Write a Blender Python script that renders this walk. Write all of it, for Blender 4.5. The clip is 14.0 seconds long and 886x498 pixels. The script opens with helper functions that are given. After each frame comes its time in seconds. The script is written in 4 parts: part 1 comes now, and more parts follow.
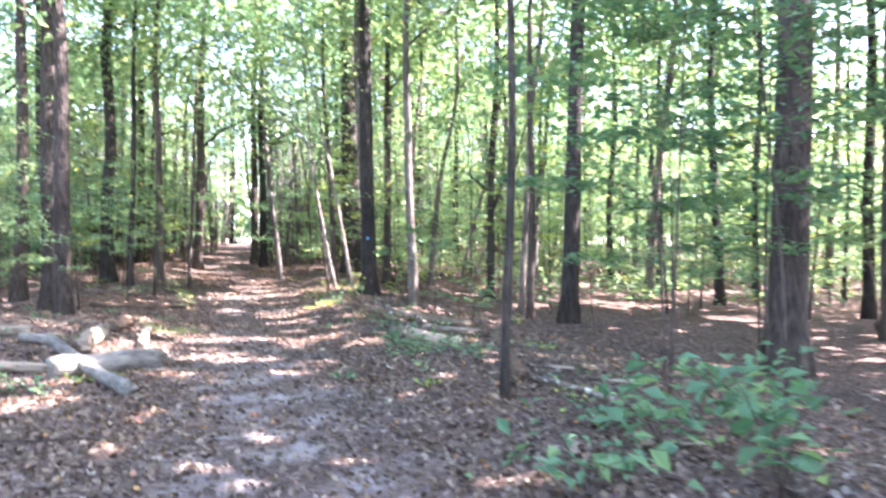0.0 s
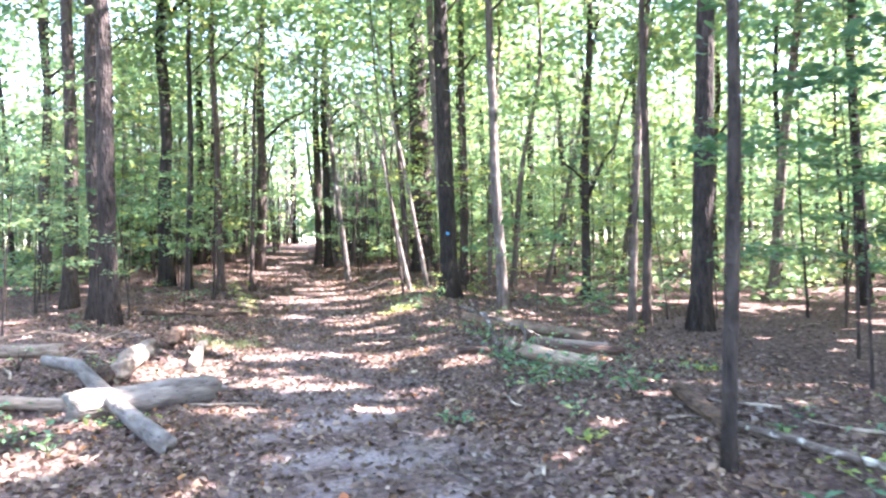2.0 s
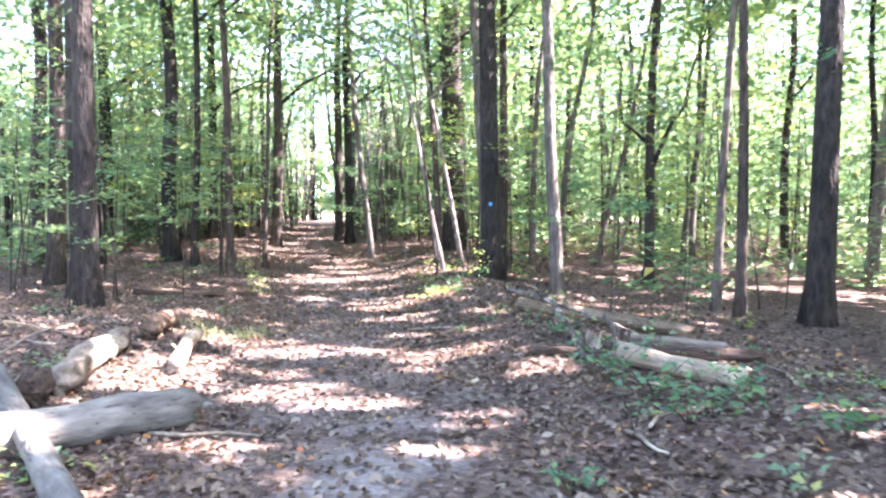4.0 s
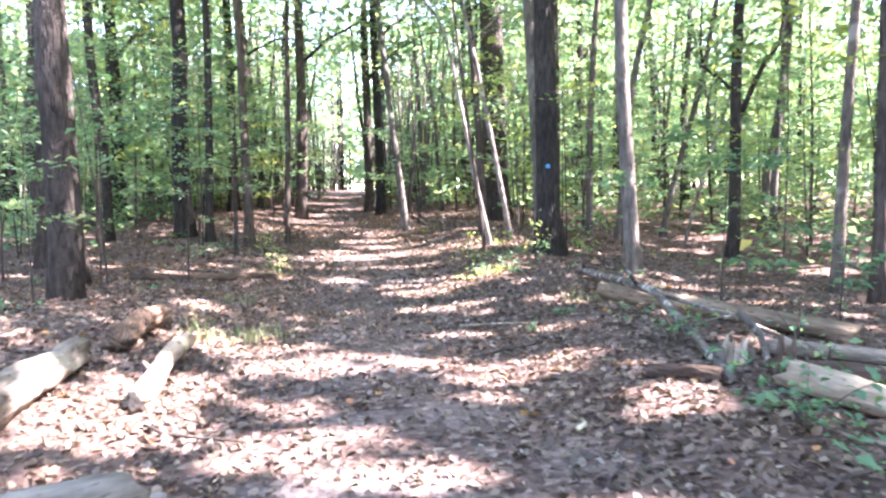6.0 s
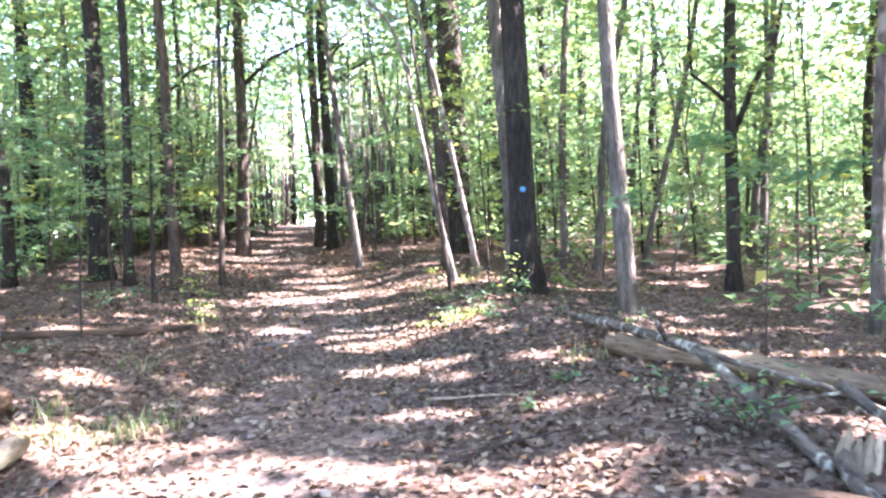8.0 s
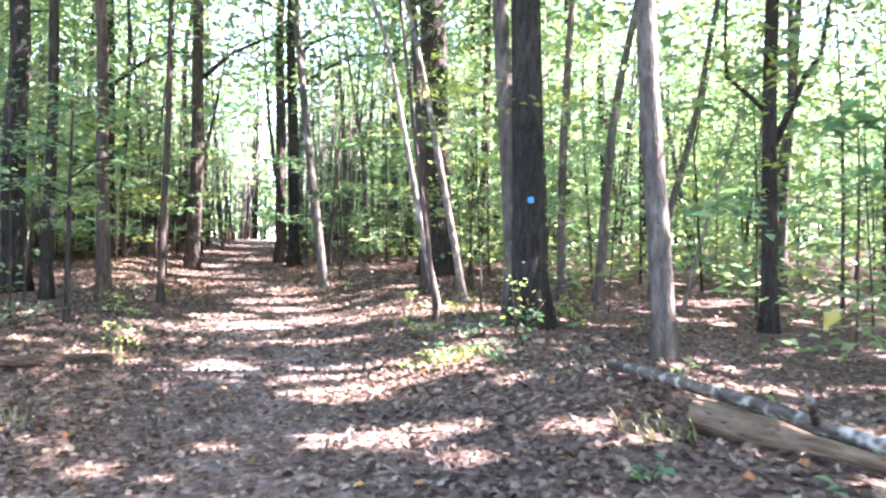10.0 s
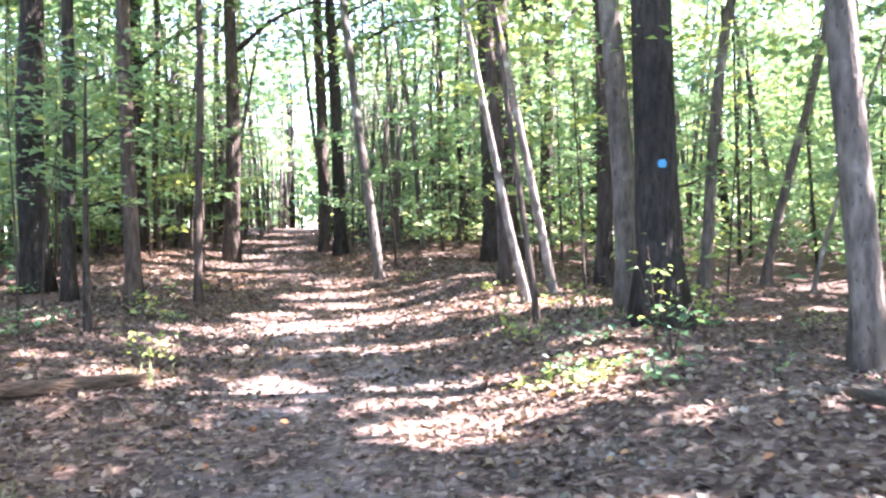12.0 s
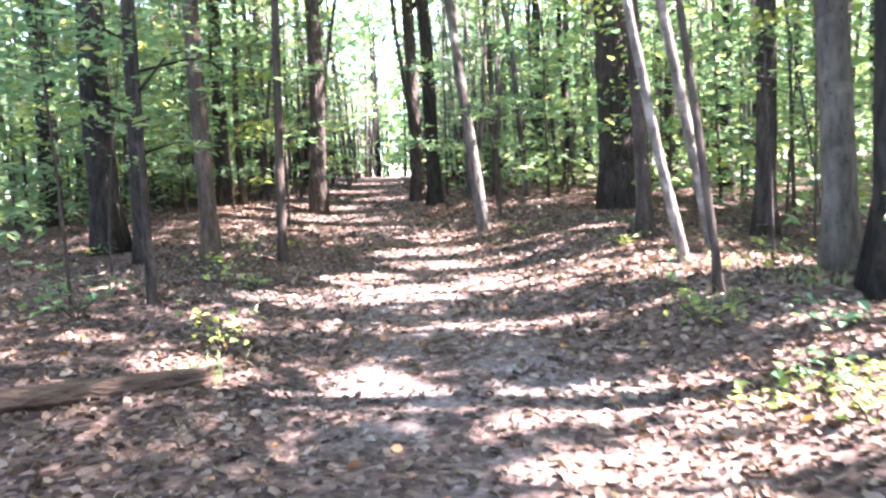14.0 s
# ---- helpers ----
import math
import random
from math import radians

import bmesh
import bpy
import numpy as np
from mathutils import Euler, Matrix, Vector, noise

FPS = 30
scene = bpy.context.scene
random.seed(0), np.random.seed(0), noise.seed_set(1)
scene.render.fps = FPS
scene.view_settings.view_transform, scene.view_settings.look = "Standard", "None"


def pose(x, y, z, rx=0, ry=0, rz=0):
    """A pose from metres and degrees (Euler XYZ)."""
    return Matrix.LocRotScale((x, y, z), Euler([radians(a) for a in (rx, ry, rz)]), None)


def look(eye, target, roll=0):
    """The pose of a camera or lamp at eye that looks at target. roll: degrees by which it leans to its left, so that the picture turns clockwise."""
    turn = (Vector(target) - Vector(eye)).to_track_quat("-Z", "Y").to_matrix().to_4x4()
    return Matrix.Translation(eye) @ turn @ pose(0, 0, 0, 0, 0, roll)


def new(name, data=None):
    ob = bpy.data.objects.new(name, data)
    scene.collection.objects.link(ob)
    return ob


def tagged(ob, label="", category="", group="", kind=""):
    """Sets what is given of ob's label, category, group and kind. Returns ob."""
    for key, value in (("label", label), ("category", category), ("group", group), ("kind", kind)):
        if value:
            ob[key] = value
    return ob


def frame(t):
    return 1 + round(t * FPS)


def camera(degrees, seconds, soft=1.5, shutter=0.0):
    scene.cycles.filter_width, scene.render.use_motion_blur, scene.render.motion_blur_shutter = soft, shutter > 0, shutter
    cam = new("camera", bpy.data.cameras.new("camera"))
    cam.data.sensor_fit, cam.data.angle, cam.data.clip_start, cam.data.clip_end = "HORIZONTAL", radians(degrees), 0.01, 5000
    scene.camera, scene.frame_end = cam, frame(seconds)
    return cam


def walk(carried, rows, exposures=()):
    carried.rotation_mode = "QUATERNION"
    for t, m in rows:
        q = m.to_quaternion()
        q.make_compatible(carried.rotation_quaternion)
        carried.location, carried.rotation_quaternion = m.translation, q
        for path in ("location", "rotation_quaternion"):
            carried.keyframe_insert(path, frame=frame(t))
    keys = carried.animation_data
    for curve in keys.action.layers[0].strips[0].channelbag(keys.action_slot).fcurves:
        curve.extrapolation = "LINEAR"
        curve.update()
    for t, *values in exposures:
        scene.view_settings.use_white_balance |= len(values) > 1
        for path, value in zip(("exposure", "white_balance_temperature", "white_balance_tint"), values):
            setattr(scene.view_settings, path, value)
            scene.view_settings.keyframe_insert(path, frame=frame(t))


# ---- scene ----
cam = camera(64.5, 14.0, soft=2.4, shutter=0.5)
PATH = [
    (0, (0.269, -0.628, 1.537), (0.244, 1.372, 1.542), 0.1),
    (0.5, (0.061, 0.021, 1.538), (-0.066, 2.015, 1.612), -1.3),
    (1, (-0.155, 0.629, 1.508), (-0.297, 2.622, 1.582), -0.9),
    (1.5, (-0.344, 1.214, 1.5), (-0.495, 3.208, 1.495), -0.9),
    (2, (-0.581, 1.802, 1.505), (-0.77, 3.793, 1.504), -0.8),
    (2.2, (-0.674, 2.025, 1.5), (-0.869, 4.016, 1.498), -0.8),
    (4.3, (-1.423, 4.608, 1.33), (-1.689, 6.59, 1.26), 0.5),
    (4.5, (-1.485, 4.851, 1.331), (-1.795, 6.825, 1.25), 0.6),
    (5, (-1.618, 5.386, 1.357), (-1.899, 7.363, 1.237), 0.5),
    (5.5, (-1.749, 5.893, 1.369), (-2.063, 7.863, 1.226), 0.1),
    (6, (-1.948, 6.43, 1.334), (-2.273, 8.399, 1.19), -0.9),
    (6.5, (-2.08, 6.943, 1.342), (-2.395, 8.914, 1.218), -1.8),
    (7, (-2.156, 7.468, 1.323), (-2.385, 9.454, 1.264), -1.8),
    (7.5, (-2.232, 7.946, 1.328), (-2.362, 9.941, 1.265), -2.2),
    (8, (-2.275, 8.459, 1.293), (-2.48, 10.448, 1.24), -2.0),
    (8.2, (-2.307, 8.658, 1.317), (-2.475, 10.65, 1.259), -1.8),
    (10.3, (-2.91, 10.798, 1.203), (-3.012, 12.795, 1.218), 0.4),
    (10.5, (-2.995, 10.998, 1.2), (-3.106, 12.995, 1.212), 0.6),
    (11, (-3.226, 11.482, 1.192), (-3.388, 13.475, 1.189), -0.0),
    (11.5, (-3.442, 11.89, 1.196), (-3.767, 13.863, 1.19), -0.1),
    (12, (-3.617, 12.337, 1.204), (-3.812, 14.327, 1.172), -1.2),
    (12.5, (-3.78, 12.802, 1.219), (-4.09, 14.777, 1.159), -1.7),
    (13, (-3.958, 13.243, 1.245), (-4.309, 15.208, 1.128), -1.9),
    (13.5, (-4.114, 13.666, 1.215), (-4.5, 15.619, 1.018), -3.5),
    (14, (-4.291, 14.053, 1.2), (-4.726, 15.997, 1.025), -2.6),
]
walk(cam, [(t, look(eye, target, roll)) for t, eye, target, roll in PATH], exposures=[(0, 4.18, 6250, 31), (14, 4.27, 6250, 31)])

# ---- sky, sun ----
SUN_AZ, SUN_EL = 86.0, 50.0  # degrees clockwise from +y, and above the horizon
SUN_DIR = Vector((math.sin(radians(SUN_AZ)) * math.cos(radians(SUN_EL)), math.cos(radians(SUN_AZ)) * math.cos(radians(SUN_EL)), math.sin(radians(SUN_EL))))
world = bpy.data.worlds.new("world")
scene.world = world
world.use_nodes = True
wn = world.node_tree.nodes
sky = wn.new("ShaderNodeTexSky")
sky.sky_type, sky.sun_disc = "NISHITA", False
sky.sun_elevation, sky.sun_rotation = radians(SUN_EL), radians(SUN_AZ)
world.node_tree.links.new(sky.outputs[0], wn["Background"].inputs[0])
wn["Background"].inputs[1].default_value = 0.15
sun_data = bpy.data.lights.new("sun", "SUN")
sun_data.energy, sun_data.angle, sun_data.color = 4.8, radians(0.55), (1.0, 0.96, 0.91)
sun = new("sun", sun_data)
sun.matrix_world = look(SUN_DIR * 60, (0, 0, 0))


# ---- materials ----
def material(name):
    m = bpy.data.materials.new(name)
    m.use_nodes = True
    nt = m.node_tree
    bsdf = nt.nodes["Principled BSDF"]
    return m, nt, nt.nodes, nt.links, bsdf


def node(nt, kind, **kw):
    n = nt.nodes.new("ShaderNode" + kind)
    for k, v in kw.items():
        n.inputs[k.replace("_", " ")].default_value = v
    return n


def ramp(nt, stops, source):
    n = nt.nodes.new("ShaderNodeValToRGB")
    el = n.color_ramp.elements
    while len(el) < len(stops):
        el.new(0.5)
    for e, (p, c) in zip(el, stops):
        e.position, e.color = p, (*c, 1)
    nt.links.new(source, n.inputs[0])
    return n.outputs[0]


def mixed(nt, a, b, fac, blend="MIX"):
    n = nt.nodes.new("ShaderNodeMix")
    n.data_type, n.blend_type = "RGBA", blend
    for sock, v in ((n.inputs[0], fac), (n.inputs[6], a), (n.inputs[7], b)):
        if isinstance(v, bpy.types.NodeSocket):
            nt.links.new(v, sock)
        else:
            sock.default_value = v if isinstance(v, float) else (*v, 1)
    return n.outputs[2]


def noise_fac(nt, scale, detail=4.0, stretch=None, kind="Object"):
    tc = nt.nodes.new("ShaderNodeTexCoord")
    out = tc.outputs[kind]
    if stretch:
        mp = nt.nodes.new("ShaderNodeMapping")
        mp.inputs["Scale"].default_value = stretch
        nt.links.new(out, mp.inputs[0])
        out = mp.outputs[0]
    n = node(nt, "TexNoise", Scale=scale, Detail=detail)
    nt.links.new(out, n.inputs["Vector"])
    return n.outputs[0], out


def bumped(nt, bsdf, height, strength, distance):
    b = node(nt, "Bump", Strength=strength, Distance=distance)
    nt.links.new(height, b.inputs["Height"])
    nt.links.new(b.outputs[0], bsdf.inputs["Normal"])


def bark_material(name, dark, light, lichen, ridge=1.0, lichen_amount=0.62, patch_scale=2.3):
    m, nt, nodes, links, bsdf = material(name)
    fac, vec = noise_fac(nt, 15, 7, (1, 1, 0.28))
    vor = node(nt, "TexVoronoi", Scale=26.0)
    mp = node(nt, "Mapping", Scale=(1, 1, 0.25))
    tc = nodes.new("ShaderNodeTexCoord")
    links.new(tc.outputs["Object"], mp.inputs[0])
    warp = node(nt, "TexNoise", Scale=5.0, Detail=3.0)
    links.new(tc.outputs["Object"], warp.inputs["Vector"])
    shift = node(nt, "VectorMath")
    shift.operation = "MULTIPLY_ADD"
    shift.inputs[1].default_value = (0.09, 0.09, 0.09)
    links.new(warp.outputs["Color"], shift.inputs[0])
    links.new(mp.outputs[0], shift.inputs[2])
    links.new(shift.outputs[0], vor.inputs["Vector"])
    base = ramp(nt, [(0.3, dark), (0.7, light)], fac)
    base = mixed(nt, base, tuple(c * 0.45 for c in dark), ramp(nt, [(0.05, (1, 1, 1)), (0.25, (0, 0, 0))], vor.outputs["Distance"]))
    patch, _ = noise_fac(nt, patch_scale, 5)
    base = mixed(nt, base, lichen, ramp(nt, [(lichen_amount, (0, 0, 0)), (lichen_amount + 0.12, (0.8, 0.8, 0.8))], patch))
    wide, _ = noise_fac(nt, 1.1, 4, (1, 1, 0.6))
    base = mixed(nt, base, ramp(nt, [(0.32, (0.62, 0.6, 0.58)), (0.66, (1.3, 1.27, 1.22))], wide), 1.0, "MULTIPLY")
    info = nodes.new("ShaderNodeObjectInfo")
    tone = ramp(nt, [(0, (0.75, 0.75, 0.78)), (1, (1.2, 1.15, 1.1))], info.outputs["Random"])
    base = mixed(nt, base, tone, 1.0, "MULTIPLY")
    links.new(base, bsdf.inputs["Base Color"])
    bsdf.inputs["Roughness"].default_value = 0.93
    bsdf.inputs["Specular IOR Level"].default_value = 0.15
    add = node(nt, "Math")
    links.new(vor.outputs["Distance"], add.inputs[0])
    links.new(fac, add.inputs[1])
    bumped(nt, bsdf, add.outputs[0], 0.9, 0.03 * ridge)
    return m


def leaf_material(name, stops, through_light=0.5, gloss=0.45):
    """Thin leaves: part of the light goes through them; every leaf has a tone of its own."""
    m, nt, nodes, links, bsdf = material(name)
    geo = nodes.new("ShaderNodeNewGeometry")
    col = ramp(nt, stops, geo.outputs["Random Per Island"])
    fac, _ = noise_fac(nt, 0.45, 2)
    col = mixed(nt, col, ramp(nt, [(0.35, (0.72, 0.84, 0.85)), (0.68, (1.22, 1.12, 0.9))], fac), 1.0, "MULTIPLY")
    links.new(col, bsdf.inputs["Base Color"])
    bsdf.inputs["Roughness"].default_value = gloss
    bsdf.inputs["Specular IOR Level"].default_value = 0.35
    tr = node(nt, "BsdfTranslucent")
    links.new(mixed(nt, col, (1.3, 1.38, 1.05), 1.0, "MULTIPLY"), tr.inputs[0])
    mx = node(nt, "MixShader", Fac=through_light)
    links.new(bsdf.outputs[0], mx.inputs[1])
    links.new(tr.outputs[0], mx.inputs[2])
    links.new(mx.outputs[0], nodes["Material Output"].inputs[0])
    return m


PINE = bark_material("pine_bark", (0.026, 0.0225, 0.02), (0.083, 0.07, 0.062), (0.18, 0.155, 0.135), 1.4, 0.66)
OAK = bark_material("oak_bark", (0.018, 0.016, 0.0145), (0.058, 0.051, 0.045), (0.15, 0.15, 0.125), 1.2, 0.68)
DARK_OAK = bark_material("dark_oak_bark", (0.013, 0.012, 0.011), (0.043, 0.039, 0.035), (0.1, 0.1, 0.087), 1.2, 0.66)
GREY = bark_material("grey_bark", (0.055, 0.05, 0.044), (0.145, 0.133, 0.118), (0.24, 0.238, 0.212), 0.5, 0.58)
# lightened along the whole stem, standing in for sunlight on thin stems
SUN_PALE = bark_material("sun_pale_bark", (0.085, 0.075, 0.065), (0.21, 0.19, 0.168), (0.33, 0.31, 0.28), 0.35, 0.52, 4.0)
PALE = bark_material("pale_bark", (0.06, 0.051, 0.044), (0.155, 0.135, 0.116), (0.26, 0.24, 0.21), 0.35, 0.56)
TWIG = bark_material("twig_bark", (0.032, 0.026, 0.022), (0.095, 0.077, 0.065), (0.17, 0.16, 0.135), 0.3, 0.7)
DEAD = bark_material("dead_wood", (0.13, 0.105, 0.08), (0.33, 0.275, 0.215), (0.42, 0.39, 0.29), 0.5, 0.52)
BARELOG = bark_material("weathered_log", (0.09, 0.083, 0.073), (0.25, 0.235, 0.205), (0.2, 0.22, 0.18), 0.35, 0.55)
TAN = bark_material("tan_log", (0.085, 0.064, 0.045), (0.22, 0.17, 0.122), (0.25, 0.23, 0.15), 0.45, 0.6)
ROT = bark_material("rotten_wood", (0.035, 0.025, 0.019), (0.125, 0.088, 0.064), (0.11, 0.12, 0.075), 1.0, 0.6)
LICHEN = bark_material("lichen_bark", (0.05, 0.043, 0.037), (0.16, 0.138, 0.118), (0.5, 0.52, 0.46), 0.7, 0.54, 9.0)
GREENS = [(0, (0.088, 0.15, 0.094)), (0.5, (0.148, 0.222, 0.128)), (0.85, (0.215, 0.285, 0.148)), (1, (0.35, 0.35, 0.145))]
CANOPY = leaf_material("canopy_leaf", GREENS, 0.55)
UNDER = leaf_material("understory_leaf", [(0, (0.105, 0.178, 0.113)), (0.6, (0.172, 0.255, 0.15)), (0.93, (0.275, 0.335, 0.165)), (1, (0.46, 0.41, 0.155))], 0.5)
YELLOW = leaf_material("yellow_leaf", [(0, (0.17, 0.25, 0.085)), (0.6, (0.26, 0.31, 0.1)), (1, (0.42, 0.38, 0.12))], 0.5)
SHRUB = leaf_material("shrub_leaf", [(0, (0.06, 0.135, 0.075)), (0.6, (0.098, 0.19, 0.105)), (1, (0.17, 0.255, 0.11))], 0.4)
GRASS = leaf_material("grass_blade", [(0, (0.1, 0.15, 0.06)), (0.6, (0.17, 0.195, 0.09)), (1, (0.29, 0.26, 0.16))], 0.35)
LITTER = leaf_material("dead_leaf", [(0, (0.041, 0.026, 0.02)), (0.4, (0.09, 0.057, 0.043)), (0.76, (0.156, 0.106, 0.081)), (0.95, (0.235, 0.176, 0.14)), (0.98, (0.29, 0.228, 0.19)), (0.988, (0.32, 0.12, 0.06)), (1, (0.36, 0.19, 0.07))], 0.12, 0.6)


def soil_material():
    m, nt, nodes, links, bsdf = material("forest_soil")
    tc = nodes.new("ShaderNodeTexCoord")
    vor = node(nt, "TexVoronoi", Scale=21.0, Randomness=1.0)
    links.new(tc.outputs["Object"], vor.inputs["Vector"])
    litter = ramp(nt, [(0.0, (0.028, 0.0185, 0.015)), (0.35, (0.064, 0.043, 0.035)), (0.7, (0.122, 0.086, 0.07)), (1.0, (0.245, 0.192, 0.162))], vor.outputs["Color"])
    wide, _ = noise_fac(nt, 0.5, 5)
    litter = mixed(nt, litter, ramp(nt, [(0.35, (0.75, 0.72, 0.72)), (0.65, (1.15, 1.1, 1.05))], wide), 1.0, "MULTIPLY")
    fine, _ = noise_fac(nt, 22, 8)
    dirt = ramp(nt, [(0.3, (0.135, 0.108, 0.097)), (0.7, (0.26, 0.222, 0.205))], fine)
    att = nodes.new("ShaderNodeAttribute")
    att.attribute_name = "worn"
    patch, _ = noise_fac(nt, 1.6, 6)
    worn = node(nt, "Math")
    worn.operation = "MULTIPLY"
    links.new(att.outputs["Fac"], worn.inputs[0])
    links.new(ramp(nt, [(0.46, (0.08, 0.08, 0.08)), (0.64, (1, 1, 1))], patch), worn.inputs[1])
    links.new(mixed(nt, litter, dirt, worn.outputs[0]), bsdf.inputs["Base Color"])
    bsdf.inputs["Roughness"].default_value = 0.95
    bsdf.inputs["Specular IOR Level"].default_value = 0.12
    add = node(nt, "Math")
    links.new(vor.outputs["Distance"], add.inputs[0])
    links.new(fine, add.inputs[1])
    bumped(nt, bsdf, add.outputs[0], 0.8, 0.03)
    return m


SOIL = soil_material()


def paint_material():
    m, nt, nodes, links, bsdf = material("blue_paint")
    fac, _ = noise_fac(nt, 30, 5)
    links.new(ramp(nt, [(0.3, (0.012, 0.13, 0.27)), (0.7, (0.035, 0.26, 0.42))], fac), bsdf.inputs["Base Color"])
    bsdf.inputs["Roughness"].default_value = 0.6
    return m


BLUE = paint_material()

# ---- the lie of the land ----
LINE = [(0.6, -12), (0.2, -3), (-0.3, 2.4), (-2.2, 8.4), (-3.4, 12), (-4.7, 16), (-5.6, 20), (-7.3, 25), (-9.5, 30), (-13.5, 45), (-20, 70), (-60, 200)]
WORN = [(-600, 1), (8.5, 1), (10.5, 0.35), (17, 0.3), (19, 1), (21.5, 1), (23, 0.4), (27, 0.25), (700, 0.1)]
RISE = [(-60, 0.0), (2, -0.04), (8, -0.1), (14, -0.14), (17.5, -0.19), (20, -0.03), (23, 0.1), (26, 0.33), (30, 0.7), (36, 1.2), (45, 1.7), (60, 2.0), (200, 3.0), (700, 3.0)]


def along(rows, v, a, b):
    for p, q in zip(rows, rows[1:]):
        if v <= q[a]:
            break
    u = max(0.0, min(1.0, (v - p[a]) / (q[a] - p[a])))
    return p[b] + (q[b] - p[b]) * u


def ease(a, b, v):
    u = max(0.0, min(1.0, (v - a) / (b - a)))
    return u * u * (3 - 2 * u)


def off_trail(x, y):
    return (x - along(LINE, y, 1, 0)) * 0.95


def ground_z(x, y):
    d = off_trail(x, y)
    z = along(RISE, y, 0, 1)
    if d > 0:
        z += 0.14 * ease(0.7, 2.2, d) * (1 - ease(3, 9, d) * 0.6)
        z += 0.2 * math.exp(-((d - 2.9) / 1.2) ** 2) * ease(11.5, 17, y) * (1 - ease(24, 30, y))
        z += -0.2 * ease(3, 7, d) * (1 - ease(10, 15, y))
    else:
        z += 0.3 * ease(0.8, 3.6, -d) * ease(6, 13, y)
        z -= 0.5 * ease(4, 12, -d) * ease(26, 34, y)
    return z


def rough_z(x, y):
    """The ground with its small humps."""
    d = abs(off_trail(x, y))
    k = 0.35 + 0.65 * ease(0.6, 2.0, d)
    return ground_z(x, y) + k * (0.07 * noise.noise((x * 0.7, y * 0.7, 3.1)) + 0.035 * noise.noise((x * 2.3, y * 2.3, 7.7)) + 0.012 * noise.noise((x * 7, y * 7, 1.2)))


def mesh_of(name, verts, faces, mat, smooth=False):
    me = bpy.data.meshes.new(name)
    verts = np.asarray(verts, dtype=np.float32).reshape(-1, 3)
    faces = np.asarray(faces, dtype=np.int32)
    n, k = faces.shape
    me.vertices.add(len(verts))
    me.vertices.foreach_set("co", verts.ravel())
    me.loops.add(n * k)
    me.loops.foreach_set("vertex_index", faces.ravel())
    me.polygons.add(n)
    me.polygons.foreach_set("loop_start", np.arange(0, n * k, k, dtype=np.int32))
    me.polygons.foreach_set("use_smooth", np.full(n, smooth))
    me.materials.append(mat)
    me.update(calc_edges=True)
    me.validate()
    return me


def part(name, mesh, parent=None, label=""):
    ob = new(name, mesh)
    ob.parent = parent
    if label:
        tagged(ob, label)
    return ob


def build_ground():
    def lines(a, b, step, far_a, far_b):
        mid = list(np.arange(a, b, step))
        up, s = [mid[-1] + step], step
        while up[-1] < far_b:
            s *= 1.16
            up.append(up[-1] + s)
        down, s = [mid[0] - step], step
        while down[-1] > far_a:
            s *= 1.16
            down.append(down[-1] - s)
        return down[::-1] + mid + up
    xs, ys = lines(-11, 6, 0.13, -600, 600), lines(1, 25, 0.13, -600, 700)
    verts = [(x, y, rough_z(x, y)) for y in ys for x in xs]
    nx = len(xs)
    idx = np.arange(len(xs) * len(ys)).reshape(len(ys), nx)
    faces = np.stack([idx[:-1, :-1], idx[:-1, 1:], idx[1:, 1:], idx[1:, :-1]], -1).reshape(-1, 4)
    me = mesh_of("ground", verts, faces, SOIL, True)
    worn = me.attributes.new("worn", "FLOAT", "POINT")
    worn.data.foreach_set("value", [(1 - ease(0.35, 1.35, abs(off_trail(v[0], v[1]) + 0.25 * noise.noise((v[0], v[1], 0))))) * along(WORN, v[1], 0, 1) for v in verts])
    ob = new("ground", me)
    tagged(ob, "forest floor of brown leaf litter with a worn dirt trail", "ground", kind="structure")


build_ground()


# ---- shapes ----
def tube(points, radii, sides=10, wobble=0.06, flare=0.0, seed=0.0, caps=True, jag=0.0):
    """A closed limb along points, with an uneven skin; flare widens the foot into roots."""
    pts = [Vector(p) for p in points]
    verts, faces = [], []
    side = Vector((1, 0, 0))
    for i, p in enumerate(pts):
        d = (pts[min(i + 1, len(pts) - 1)] - pts[max(i - 1, 0)]).normalized()
        u = side - d * side.dot(d)
        if u.length < 1e-3:
            u = Vector((0, 1, 0)) - d * d.y
        u.normalize()
        side, w = u, d.cross(u)
        for k in range(sides):
            a = 2 * math.pi * k / sides
            r = radii[i] * (1 + wobble * noise.noise((math.cos(a) * 1.6 + seed, math.sin(a) * 1.6, i * 0.55 + seed * 3)))
            if flare:
                h = (p - pts[0]).length
                r *= 1 + flare * math.exp(-h / (1.3 * radii[0])) * (0.75 + 0.5 * math.sin(a * 5 + seed * 7))
            tear = d * (jag * radii[i] * noise.noise((a * 1.3, seed, i)) * (2.0 if i in (0, len(pts) - 1) else 0.0))
            verts.append(p + (u * math.cos(a) + w * math.sin(a)) * r + tear)
    n = len(pts)
    for i in range(n - 1):
        for k in range(sides):
            j = (k + 1) % sides
            faces.append((i * sides + k, i * sides + j, (i + 1) * sides + j, (i + 1) * sides + k))
    if caps:
        for i, end in ((0, -1), (n - 1, 1)):
            c = len(verts)
            verts.append(pts[i] + (pts[i] - pts[i + (1 if i == 0 else -1)]).normalized() * radii[i] * 0.12)
            for k in range(0, sides):
                j = (k + 1) % sides
                a, b = i * sides + k, i * sides + j
                faces.append((c, b, a, a) if end < 0 else (c, a, b, b))
    return verts, faces


